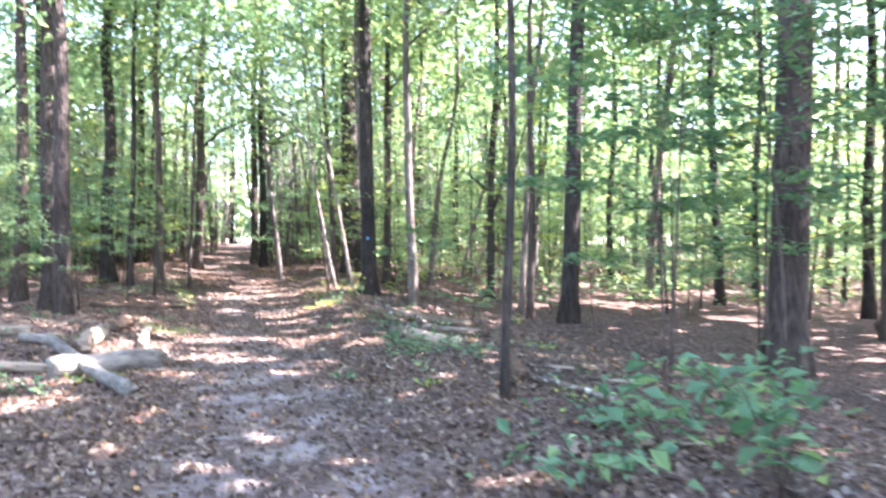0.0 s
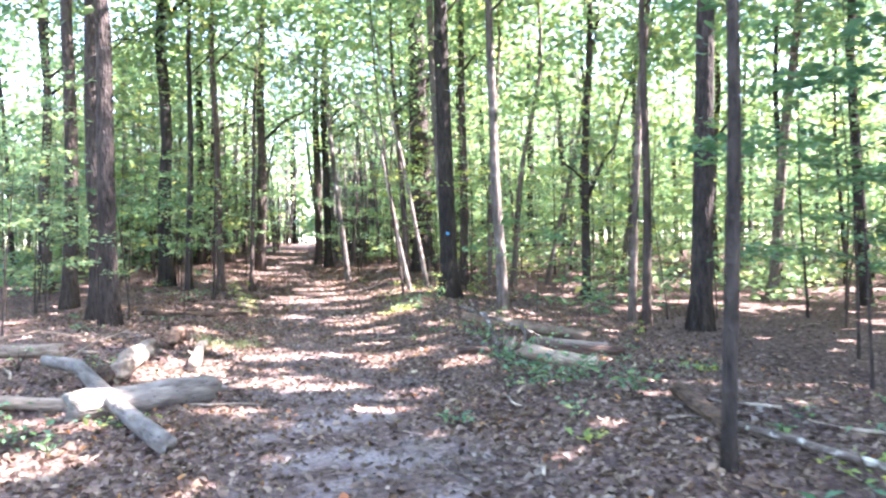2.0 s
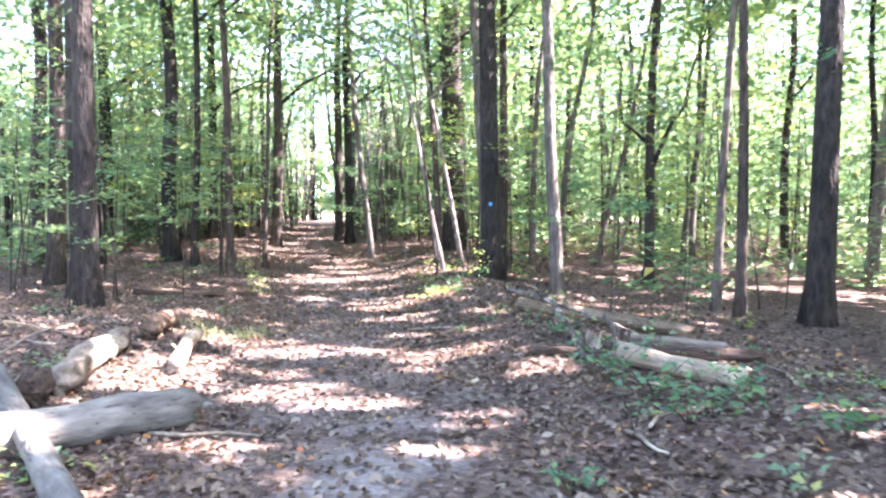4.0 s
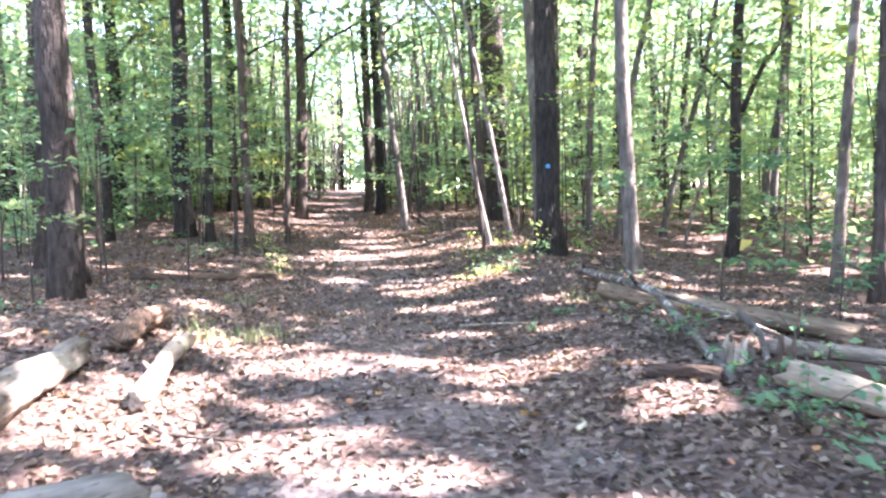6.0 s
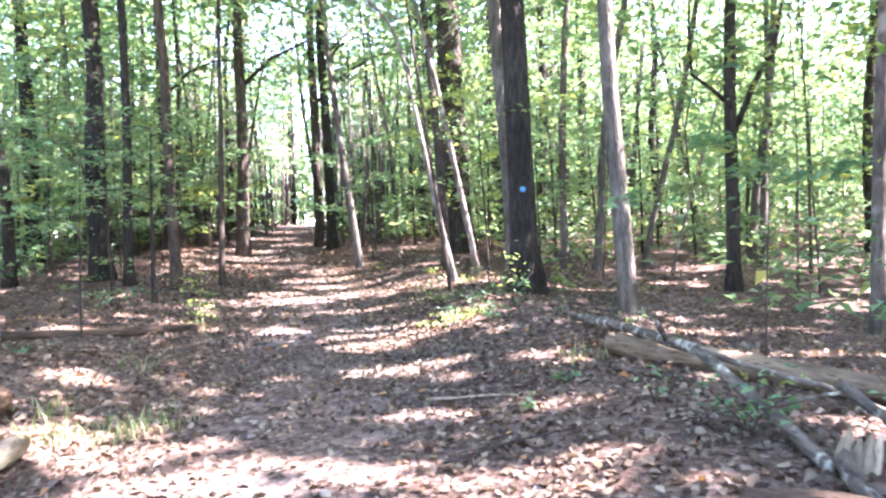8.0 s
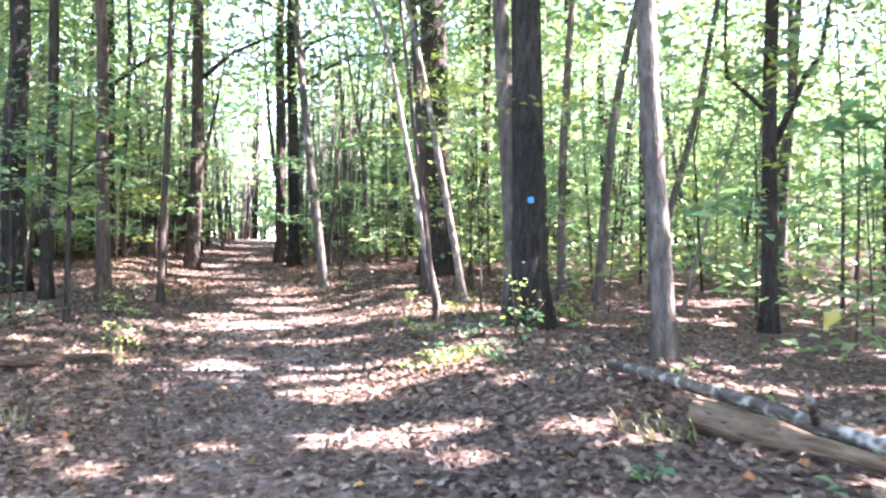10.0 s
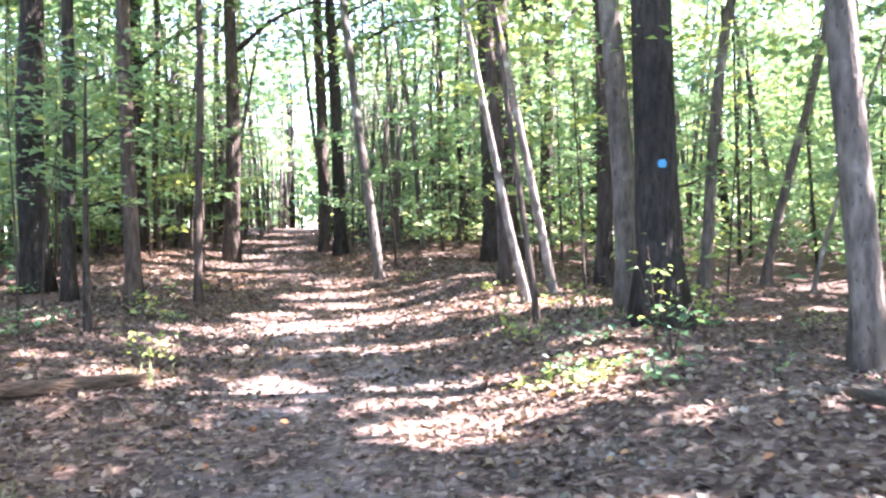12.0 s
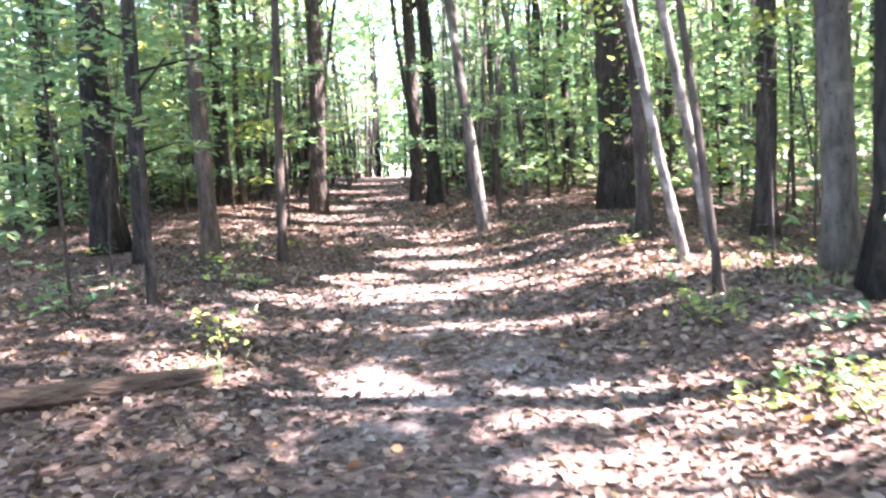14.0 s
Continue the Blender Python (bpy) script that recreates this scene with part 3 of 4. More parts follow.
# the forked tree
tree(1.45, 21.0, 0.24, OAK, (0.03, 0), leaves=2200, size=0.18, label="dark tree whose trunk forks into crooked limbs", boughs=((3.2, 0.042, [(-0.3, 0.32), (-0.62, 0.55), (-0.7, 0.95), (-0.68, 1.8), (-0.95, 2.9)]), (2.6, 0.06, [(0.3, 0.75), (0.5, 1.15), (0.82, 1.55), (0.95, 2.3), (1.25, 3.3), (1.3, 4.4)])))
# the thin dark stem close to the start
tree(0.8, 6.45, 0.1, OAK, (0.004, 0), height=10, leaves=1500, size=0.12, spread=2.0, flare=0.2, label="thin straight dark-barked young tree in leaf litter")

# woods added on the sunny side, mostly unseen, to shade start and far trail
for x, y, dia, bark, leaves in [(8.2, 10.4, 0.4, OAK, 4200), (10.6, 13.9, 0.36, OAK, 4000), (12.0, 9.0, 0.4, PINE, 4200), (7.0, 5.4, 0.34, OAK, 4000), (9.2, 1.6, 0.4, OAK, 4000),
                                (-3.0, 36.5, 0.3, OAK, 2600), (-4.6, 39.5, 0.3, OAK, 2600), (-5.4, 43.0, 0.32, PINE, 2600), (-2.0, 41.0, 0.3, OAK, 2600), (-7.0, 47.0, 0.3, OAK, 2600), (0.5, 37.0, 0.32, OAK, 2600), (13.5, 4.5, 0.4, OAK, 3600), (15.0, 13.0, 0.4, PINE, 3600), (6.0, -3.5, 0.36, OAK, 3600), (10.5, -5.0, 0.4, OAK, 3200), (13.2, 18.5, 0.36, OAK, 3400), (-5.5, -2.0, 0.4, PINE, 2600), (-8.5, 5.0, 0.4, OAK, 2600), (16.5, 8.0, 0.38, OAK, 3800), (11.5, 6.2, 0.3, OAK, 3800), (18.5, 3.0, 0.36, OAK, 3400), (9.6, 8.2, 0.26, GREY, 3400), (12.6, 11.6, 0.3, OAK, 3600), (17.8, 16.5, 0.36, OAK, 3400), (8.6, 12.9, 0.24, TWIG, 3000), (14.2, 1.0, 0.36, OAK, 3400), (10.8, 17.2, 0.3, OAK, 3200)]:
    tree(x, y, dia, bark, (0, 0), leaves=leaves, size=0.28, spread=3.8, low=0)
# slimmer trees added only to shade the woods on that side
for x, y, dia, bark in [(9.8, 21.5, 0.24, OAK), (13.4, 24.0, 0.3, GREY), (9.2, 31.5, 0.22, GREY), (14.0, 29.5, 0.3, PINE), (7.6, 27.6, 0.17, GREY)]:
    tree(x, y, dia, bark, (0.03, 0), leaves=1700, size=0.24, spread=3.6, low=2, crown_from=5.5, sides=10)
tree(1.0, 23.7, 0.07, SUN_PALE, (0.25, 0), height=7, leaves=350, size=0.14, label="thin pale stem leaning away from the forked tree")


def paint_blaze():
    """A small painted rectangle that follows the bark."""
    foot = blazed.location
    verts, faces = [], []
    n = 6
    for j in range(4):
        for i in range(n):
            a = radians(-85 + (20 if j in (1, 2) else 12) * (i / (n - 1) - 0.5))
            z = 1.57 + 0.075 * j / 3 + 0.004 * math.sin(i * 2.1)
            cx = -0.015 * z
            r = 0.236
            verts.append((cx + math.cos(a) * r, math.sin(a) * r, z))
    for j in range(3):
        for i in range(n - 1):
            faces.append((j * n + i, j * n + i + 1, (j + 1) * n + i + 1, (j + 1) * n + i))
    me = mesh_of("blaze", verts, faces, BLUE)
    ob = part("blaze", me, blazed, "bright blue painted trail blaze")
    sol = ob.modifiers.new("thickness", "SOLIDIFY")
    sol.thickness, sol.offset = 0.02, 0


paint_blaze()
# ---- woods further off ----
rng = np.random.default_rng(11)
placed = [(o.location.x, o.location.y) for o in scene.objects if o.name.startswith("tree")]
count = 0
for i in range(4000):
    x, y = rng.uniform(-52, 42), rng.uniform(-18, 78)
    d = abs(off_trail(x, y))
    if d < 4 or (y < 26 and d < 9 and y > -2) or min((x - a) ** 2 + (y - b) ** 2 for a, b in placed) < 6.0:
        continue
    if -0.6 < (x + 2.2) / max(y - 2, 1) < 0.62 and y < 24 and y > 0:
        continue
    placed.append((x, y))
    dia = float(rng.choice([0.14, 0.18, 0.24, 0.3, 0.4]))
    bark = (OAK, OAK, TWIG, GREY, PINE)[int(rng.integers(0, 5))]
    tree(x, y, dia, bark, (rng.normal() * 0.03, rng.normal() * 0.03), leaves=2100 if y > 4 else 700, size=0.23 if y > 4 else 0.3, low=9, sides=8, limbs=3, seed=i * 1.7 + 3, cluster=0.95, crown_from=3.0 if dia < 0.25 else 5.0, spread=3.0)
    count += 1
    if count >= 150:
        break

count = 0
for i in range(4000):
    x, y = rng.uniform(-36, 30), 14 + 42 * rng.random() ** 1.2
    d = abs(off_trail(x, y))
    if d < (3.2 if y > 24 else 5.5) or min((x - a) ** 2 + (y - b) ** 2 for a, b in placed) < 1.2:
        continue
    if y < 20 and d < 9:
        continue
    placed.append((x, y))
    if off_trail(x, y) < -8 and rng.random() < 0.45:
        continue
    h = float(rng.uniform(3, 8))
    sapling(x, y, h, int(290 + h * 85), leaf=YELLOW if rng.random() < 0.07 else UNDER, lean=(rng.normal() * 0.04, rng.normal() * 0.04), size=0.155, spread=1.0 + h * 0.16, from_h=1.0, seed=i * 0.9 + 1, dia=0.03 + h * 0.006)
    count += 1
    if count >= 215:
        break


count = 0
for i in range(3000):
    y = rng.uniform(26, 44)
    x = along(LINE, y, 1, 0) + rng.normal() * 7
    if abs(off_trail(x, y)) < 1.9 or min((x - a) ** 2 + (y - b) ** 2 for a, b in placed) < 0.8:
        continue
    placed.append((x, y))
    h = float(rng.uniform(2.5, 7))
    sapling(x, y, h, int(230 + h * 65), leaf=YELLOW if rng.random() < 0.07 else UNDER, lean=(rng.normal() * 0.04, rng.normal() * 0.04), size=0.16, spread=1.1 + h * 0.16, from_h=0.6, seed=i * 0.77 + 2, dia=0.03 + h * 0.006)
    count += 1
    if count >= 70:
        break


def thicket():
    """Understory leaves further in, too many to tell apart."""
    rng = np.random.default_rng(31)
    c, stems = [], []
    for i in range(720):
        x, y = rng.uniform(-36, 32), rng.uniform(19, 56) if i < 420 else rng.uniform(18, 34)
        d = abs(off_trail(x, y))
        if d < 1.8 or (y < 30 and d < 5.5):
            continue
        z = ground_z(x, y)
        for k in range(3):
            n = 16
            a, q = rng.random() * 6.28, rng.uniform(0.0, 0.7)
            c.append(np.stack([x + math.cos(a) * q + rng.standard_normal(n) * 0.4, y + math.sin(a) * q + rng.standard_normal(n) * 0.4, z + 0.15 + rng.random(n) * rng.uniform(0.3, 1.1)], -1))
    for i in range(330):
        x, y = rng.uniform(-42, 36), rng.uniform(26, 66)
        if abs(off_trail(x, y)) < 2.5:
            continue
        z, h = ground_z(x, y), rng.uniform(2, 8)
        stems.append(tube([(x, y, z - 0.1), (x + rng.normal() * 0.1, y, z + h * 0.5), (x + rng.normal() * 0.3, y, z + h)], [0.035, 0.025, 0.008], 5))
        for k in range(int(3 + h * 1.2)):
            a, q, e = rng.random() * 6.28, rng.uniform(0.2, 1.5), z + 0.6 + (h - 0.6) * rng.random()
            n = 34
            c.append(np.stack([x + math.cos(a) * q + rng.standard_normal(n) * 0.5, y + math.sin(a) * q + rng.standard_normal(n) * 0.5, e + rng.standard_normal(n) * 0.08], -1))
    grey = []
    for i in range(540):
        y = rng.uniform(30, 66)
        x = along(LINE, y, 1, 0) + rng.normal() * 9
        if abs(off_trail(x, y)) < 1.2:
            continue
        z, h, r = ground_z(x, y), rng.uniform(4, 11), rng.uniform(0.03, 0.085)
        lx, ly = rng.normal() * 0.1 * h, rng.normal() * 0.06 * h
        grey.append(tube([(x, y, z - 0.1), (x + lx * 0.35 + rng.normal() * 0.1, y + ly * 0.4, z + h * 0.45), (x + lx, y + ly, z + h)], [r, r * 0.8, r * 0.3], 6))
    tagged(new("far_saplings", tube_mesh("far_saplings", grey, GREY)), "thin grey leaning stems crowding the end of the trail", "stems", kind="stuff")
    v, f = leaf_blades(np.concatenate(c), 0.2, rng, 0.35, 0.62)
    tagged(new("thicket", mesh_of("thicket", v, f, UNDER)), "layered green leaves of the understory thicket", "foliage", kind="stuff")
    tagged(new("thicket_stems", tube_mesh("thicket_stems", stems, TWIG)), "thin dark stems of the understory thicket", "stems", kind="stuff")


thicket()


def far_woods():
    """The woods beyond, too many stems to count."""
    rng = np.random.default_rng(5)
    stems, cl = [], []
    for i in range(900):
        a = rng.uniform(0.25, math.pi - 0.15) if i % 10 < 7 else rng.uniform(math.pi, 2 * math.pi)
        q = rng.uniform(48, 130)
        x, y = -4 + math.cos(a) * q, 14 + math.sin(a) * q
        if abs(off_trail(x, y)) < 1.5 and y < 52:
            continue
        z = ground_z(x, y)
        h = rng.uniform(12, 20)
        r = rng.uniform(0.08, 0.22)
        lx, ly = rng.normal() * 0.5, rng.normal() * 0.5
        stems.append(tube([(x, y, z - 0.2), (x + lx * 0.5, y + ly * 0.5, z + h * 0.5), (x + lx, y + ly, z + h)], [r, r * 0.75, r * 0.2], 5, 0, 0, 0))
        for k in range((12 if off_trail(x, y) < -18 else 26) if y > 20 else 8):
            cl.append((x + rng.normal() * 2.2, y + rng.normal() * 2.2, z + 1.0 + (h - 1.0) * rng.random()))
    ob = new("far_trunks", tube_mesh("far_trunks", stems, OAK))
    tagged(ob, "dense distant woodland trunks fading into green leaves", "woods", kind="stuff")
    cl = np.array(cl)
    c = np.repeat(cl, 12, 0) + rng.standard_normal((len(cl) * 12, 3)) * np.array([1.1, 1.1, 0.5])
    v, f = leaf_blades(c, 0.6, rng, 0.6, 0.7)
    ob = new("far_foliage", mesh_of("far_foliage", v, f, CANOPY))
    tagged(ob, "bright green foliage of the distant woods", "foliage", kind="stuff")


far_woods()


def leaf_litter():
    rng = np.random.default_rng(21)
    n = 150000
    y = -1 + 45 * rng.random(n) ** 1.25
    d = rng.normal(0, 3.4, n)
    u = rng.random(n)
    keep = u < 0.4 + 0.6 * np.clip((np.abs(d) - 0.4) / 0.8, 0, 1)
    y, d = y[keep], d[keep]
    x = np.array([along(LINE, b, 1, 0) for b in y]) + d / 0.95
    z = np.array([rough_z(a, b) for a, b in zip(x, y)]) + 0.012
    v, f = curled_leaves(np.stack([x, y, z], -1), 0.051, rng, 0.55)
    ob = new("leaf_litter", mesh_of("leaf_litter", v, f, LITTER))
    tagged(ob, "fallen dry brown leaves scattered over the forest floor", "leaves", kind="stuff")


leaf_litter()


# ---- fallen wood ----
def log(points, dia, mat, label, name="log", sides=16, wobble=0.12, taper=0.85, bough=()):
    """A fallen log: points are (x, y, height of its middle above the ground)."""
    pts = [Vector((x, y, rough_z(x, y) + h)) for x, y, h in points]
    fine = []
    for p, q in zip(pts, pts[1:]):
        for k in range(5):
            u = k / 5
            w = p.lerp(q, u)
            fine.append(w + Vector((0, 0, 0.02 * noise.noise(w * 3))))
    fine.append(pts[-1])
    foot = fine[0].copy()
    turn = (fine[-1] - fine[0]).to_track_quat("Z", "Y").to_matrix()
    back = turn.transposed()
    n = len(fine)
    radii = [dia / 2 * (1 + (taper - 1) * i / (n - 1)) for i in range(n)]
    ob = new(name)
    ob.matrix_basis = Matrix.Translation(foot) @ turn.to_4x4()
    tagged(ob, label, "log" if name == "log" else name.replace("_", " "))
    part("stem", tube_mesh("stem", [tube([back @ (p - foot) for p in fine], radii, sides, wobble, 0, foot.x, jag=0.8)], mat), ob)
    for i, dx, dy, dz, r in bough:
        p = fine[min(i, n - 1)] - foot
        part("stub", tube_mesh("stub", [tube([back @ (p + Vector((dx, dy, dz)) * u) for u in (0, 0.5, 1)], [r, r * 0.8, r * 0.45], 8, 0.2, 0, r)], mat), ob)
    return ob


log([(-3.3, 7.1, 0.07), (-4.2, 8.0, 0.14), (-5.2, 8.9, 0.3), (-5.9, 9.4, 0.24)], 0.17, BARELOG, "curved grey weathered log lying across another log", bough=((6, -0.25, -0.35, -0.2, 0.02), (3, 0.1, -0.25, -0.1, 0.015)))
log([(-3.85, 9.15, 0.13), (-4.25, 8.5, 0.13), (-4.65, 7.95, 0.14)], 0.29, BARELOG, "thick grey barkless log with a broken end", taper=0.95, bough=((0, 0.16, 0.1, -0.02, 0.05),))
log([(-6.2, 10.1, 0.2), (-7.4, 9.7, 0.3), (-8.6, 9.2, 0.2)], 0.18, DEAD, "pale broken branch end resting on the woodpile", "fallen_branch")
log([(-5.15, 9.5, 0.1), (-5.5, 10.6, 0.13), (-5.72, 11.4, 0.12)], 0.25, DEAD, "pale sunlit rotting log beside the trail", wobble=0.6)
log([(-5.72, 11.9, 0.12), (-6.0, 12.7, 0.13), (-6.2, 13.4, 0.12)], 0.24, ROT, "mossy brown rotting log beside the trail", wobble=0.25)
log([(-4.75, 10.7, 0.06), (-5.1, 11.6, 0.1), (-5.4, 12.5, 0.08)], 0.17, DEAD, "crumbling pale log in sunlit leaves", wobble=0.4, bough=((3, -0.18, 0.12, 0.08, 0.025),))
log([(-1.42, 14.95, 0.1), (-0.45, 13.95, 0.1), (0.65, 13.1, 0.1)], 0.21, TAN, "long brown barkless log half sunk in leaves", wobble=0.15)
log([(-1.65, 16.6, 0.06), (-1.28, 14.75, 0.28), (-1.0, 13.6, 0.28), (-0.82, 12.5, 0.1), (-0.78, 12.0, 0.03)], 0.09, LICHEN, "lichen-covered branch fallen across the log", "fallen_branch", bough=((8, -0.2, -0.3, 0.3, 0.025), (14, 0.3, -0.3, 0.15, 0.02)))
log([(-0.43, 11.39, 0.12), (-0.04, 10.74, 0.11), (0.35, 10.09, 0.1)], 0.2, DEAD, "pale barkless log end in the leaf litter")
log([(-0.3, 11.5, 0.08), (0.3, 11.3, 0.1), (0.9, 11.2, 0.08)], 0.15, ROT, "short rotten log in the leaves")
log([(-1.3, 11.65, 0.04), (-1.1, 11.58, 0.05), (-0.85, 11.45, 0.05)], 0.12, ROT, "broken dark rotten log stub", wobble=0.3)
log([(1.05, 8.9, 0.08), (1.08, 8.2, 0.08), (1.1, 7.5, 0.07)], 0.16, ROT, "short brown log beside the thin tree")
log([(1.15, 7.6, 0.06), (1.5, 6.6, 0.06), (2.2, 5.6, 0.05)], 0.06, LICHEN, "thin grey fallen branch", "fallen_branch")
log([(-6.9, 18.3, 0.05), (-7.6, 17.5, 0.07), (-8.6, 16.5, 0.06)], 0.15, ROT, "dark rotting log beside the trail")
log([(-3.9, 29.6, 0.1), (-2.6, 30.3, 0.5), (-0.4, 31.2, 1.2), (2.2, 32.0, 1.9)], 0.13, OAK, "dark fallen trunk propped up behind the pine", taper=0.5)


# ---- low plants ----
def plant(x, y, height, leaves, leaf=SHRUB, size=0.09, spread=0.4, stems=4, label="leafy green seedling in the leaf litter", name="shrub"):
    """A low plant: a few thin stems from one foot, each with leaves along its upper part."""
    seed = x * 3.1 + y * 1.7
    rng = np.random.default_rng(int(abs(seed) * 1000) % 100000)
    top = new(name)
    top.location = (x, y, rough_z(x, y))
    tagged(top, label, name)
    c = []
    for k in range(stems):
        a = k * 6.283 / stems + rng.random() * 1.3
        reach = spread * (0.45 + 0.75 * rng.random())
        h = height * (0.65 + 0.4 * rng.random())
        line = [Vector((math.cos(a) * reach * u ** 1.5, math.sin(a) * reach * u ** 1.5, h * (u - 0.12 * u * u) - 0.02)) for u in (0, 0.35, 0.7, 1)]
        part("stem", tube_mesh("stem", [tube(line, [0.007, 0.006, 0.004, 0.002], 5)], TWIG), top)
        for i in range(leaves // stems):
            u = 0.3 + 0.7 * rng.random()
            p = at_height(line, line[-1].z * u)
            w = rng.standard_normal(3) * (spread * 0.28, spread * 0.28, height * 0.05)
            c.append((p.x + w[0], p.y + w[1], max(0.02, p.z + w[2])))
    v, f = leaf_blades(c, size, rng, 0.4, 0.6)
    part("foliage", mesh_of("foliage", v, f, leaf), top)
    return top


for x, y, h, n, size, spread in [(1.75, 4.3, 0.7, 100, 0.13, 0.65), (1.1, 3.7, 0.45, 80, 0.11, 0.55), (2.5, 4.9, 0.95, 80, 0.14, 0.6), (2.2, 3.5, 0.9, 60, 0.15, 0.5), (3.0, 5.9, 0.7, 60, 0.13, 0.5), (1.6, 5.3, 0.35, 70, 0.09, 0.5)]:
    plant(x, y, h, n, size=size, spread=spread, stems=6, label="bushy green shrub with broad leaves beside the trail")
for x, y, h, n, size, spread in [(-0.6, 10.5, 0.5, 120, 0.07, 0.4), (-0.05, 9.2, 0.4, 90, 0.07, 0.45), (-0.35, 9.8, 0.4, 80, 0.07, 0.4), (0.3, 9.6, 0.35, 60, 0.07, 0.4), (0.6, 8.7, 0.4, 50, 0.08, 0.3), (-0.95, 12.7, 0.5, 60, 0.07, 0.35), (-1.1, 8.1, 0.2, 24, 0.07, 0.2), (-4.9, 7.3, 0.3, 90, 0.08, 0.6),
                                 (-5.4, 7.5, 0.35, 90, 0.08, 0.5), (-4.2, 9.0, 0.2, 20, 0.08, 0.15), (-2.6, 17.4, 0.35, 50, 0.08, 0.3), (-2.3, 18.3, 0.6, 50, 0.08, 0.35), (-3.2, 17.95, 0.3, 30, 0.075, 0.25), (-2.9, 18.7, 0.3, 40, 0.08, 0.3),
                                 (-1.9, 14.2, 0.2, 20, 0.07, 0.15), (-2.2, 13.6, 0.15, 14, 0.07, 0.12), (-8.7, 19.2, 0.5, 60, 0.08, 0.4)]:
    plant(x, y, h, n, size=size, spread=spread)
for x, y, h, n, size, spread in [(-2.35, 18.75, 1.05, 40, 0.07, 0.28), (-7.15, 18.9, 0.5, 60, 0.07, 0.35), (-3.1, 17.5, 0.28, 30, 0.07, 0.25), (-3.6, 19.3, 0.35, 50, 0.07, 0.4), (-3.0, 20.3, 0.45, 50, 0.07, 0.4), (-1.5, 20.2, 0.5, 50, 0.08, 0.4), (-8.3, 21.0, 0.6, 60, 0.07, 0.4)]:
    plant(x, y, h, n, leaf=YELLOW, size=size, spread=spread, label="sunlit yellow-green seedling in the leaf litter")

# saplings that reach into the view
sapling(2.9, 8.1, 4.9, 1900, lean=(0.0, 0), size=0.125, spread=1.8, from_h=1.9, dia=0.045, leaf=SHRUB, label="young shade tree with broad dark green leaf sprays")
sapling(4.4, 8.6, 5.2, 1800, lean=(-0.02, 0), size=0.125, spread=1.9, from_h=1.5, dia=0.05, leaf=SHRUB, label="young shade tree with broad dark green leaf sprays")
sapling(3.9, 7.0, 6.2, 1500, lean=(-0.03, 0), size=0.13, spread=2.0, from_h=2.3, dia=0.05, leaf=SHRUB, label="young shade tree with broad dark green leaf sprays")
sapling(2.6, 6.9, 5.6, 500, lean=(0.05, 0), size=0.12, spread=1.5, from_h=2.6, dia=0.04, leaf=SHRUB, label="young shade tree with broad dark green leaf sprays")
sapling(-0.1, 14.9, 1.9, 420, size=0.11, spread=1.4, from_h=1.0, dia=0.025, leaf=SHRUB)
sapling(0.7, 13.6, 1.0, 130, size=0.11, spread=0.8, from_h=0.35, dia=0.02, leaf=SHRUB)
sapling(-7.6, 13.2, 2.0, 160, size=0.09, spread=0.8, from_h=0.9, dia=0.025)
sapling(-7.9, 17.0, 2.4, 200, size=0.09, spread=0.9, from_h=0.9, dia=0.03)
sapling(-8.45, 19.9, 3.2, 260, size=0.1, spread=1.1, from_h=1.3, dia=0.1, bark=OAK, label="short crooked dark stem beside the trail")


def grass(x, y, blades, label="tuft of pale grass in the sunlit leaf litter"):
    rng = np.random.default_rng(int(abs(x * 311 + y * 17)))
    v, f = [], []
    for i in range(blades):
        a, q, h = rng.random() * 6.28, 0.26 * math.sqrt(rng.random()), 0.05 + 0.15 * rng.random() ** 1.5
        px, py = math.cos(a) * q, math.sin(a) * q
        b, w = rng.random() * 6.28, 0.005
        o = len(v)
        bx, by = math.cos(b), math.sin(b)
        v += [(px - by * w, py + bx * w, -0.02), (px + by * w, py - bx * w, -0.02), (px + bx * h * 0.2 + by * w, py + by * h * 0.2 - bx * w, h * 0.6), (px + bx * h * 0.2 - by * w, py + by * h * 0.2 + bx * w, h * 0.6), (px + bx * h * 0.6, py + by * h * 0.6, h), (px + bx * h * 0.6, py + by * h * 0.6, h)]
        f += [(o, o + 1, o + 2, o + 3), (o + 3, o + 2, o + 4, o + 5)]
    ob = new("grass_tuft", mesh_of("grass_tuft", v, f, GRASS))
    ob.location = (x, y, rough_z(x, y))
    tagged(ob, label, "grass", "grass tufts")


for x, y, n in [(-5.2, 13.2, 70), (-5.5, 12.9, 50), (-5.0, 13.6, 40), (-6.0, 13.6, 40), (-7.0, 18.4, 50), (-1.7, 14.9, 30), (-3.4, 19.6, 50), (-6.4, 15.6, 30), (-2.7, 20.0, 40)]:
    grass(x, y, n)

sapling(-2.75, 20.9, 3.4, 850, size=0.1, spread=1.7, from_h=2.2, dia=0.035, leaf=YELLOW, label="young tree with sunlit yellow-green level leaf sprays")
sapling(-10.2, 21.6, 3.2, 380, size=0.1, spread=1.3, from_h=1.2, dia=0.035)
sapling(-8.2, 15.2, 2.9, 300, size=0.1, spread=1.3, from_h=1.3, dia=0.03, leaf=SHRUB)
sapling(-8.9, 12.6, 3.4, 420, size=0.1, spread=1.4, from_h=0.8, dia=0.035)
sapling(3.9, 17.6, 3.2, 420, size=0.1, spread=1.3, from_h=0.9, dia=0.035)
sapling(-10.8, 16.4, 3.4, 420, size=0.1, spread=1.4, from_h=0.8, dia=0.035)


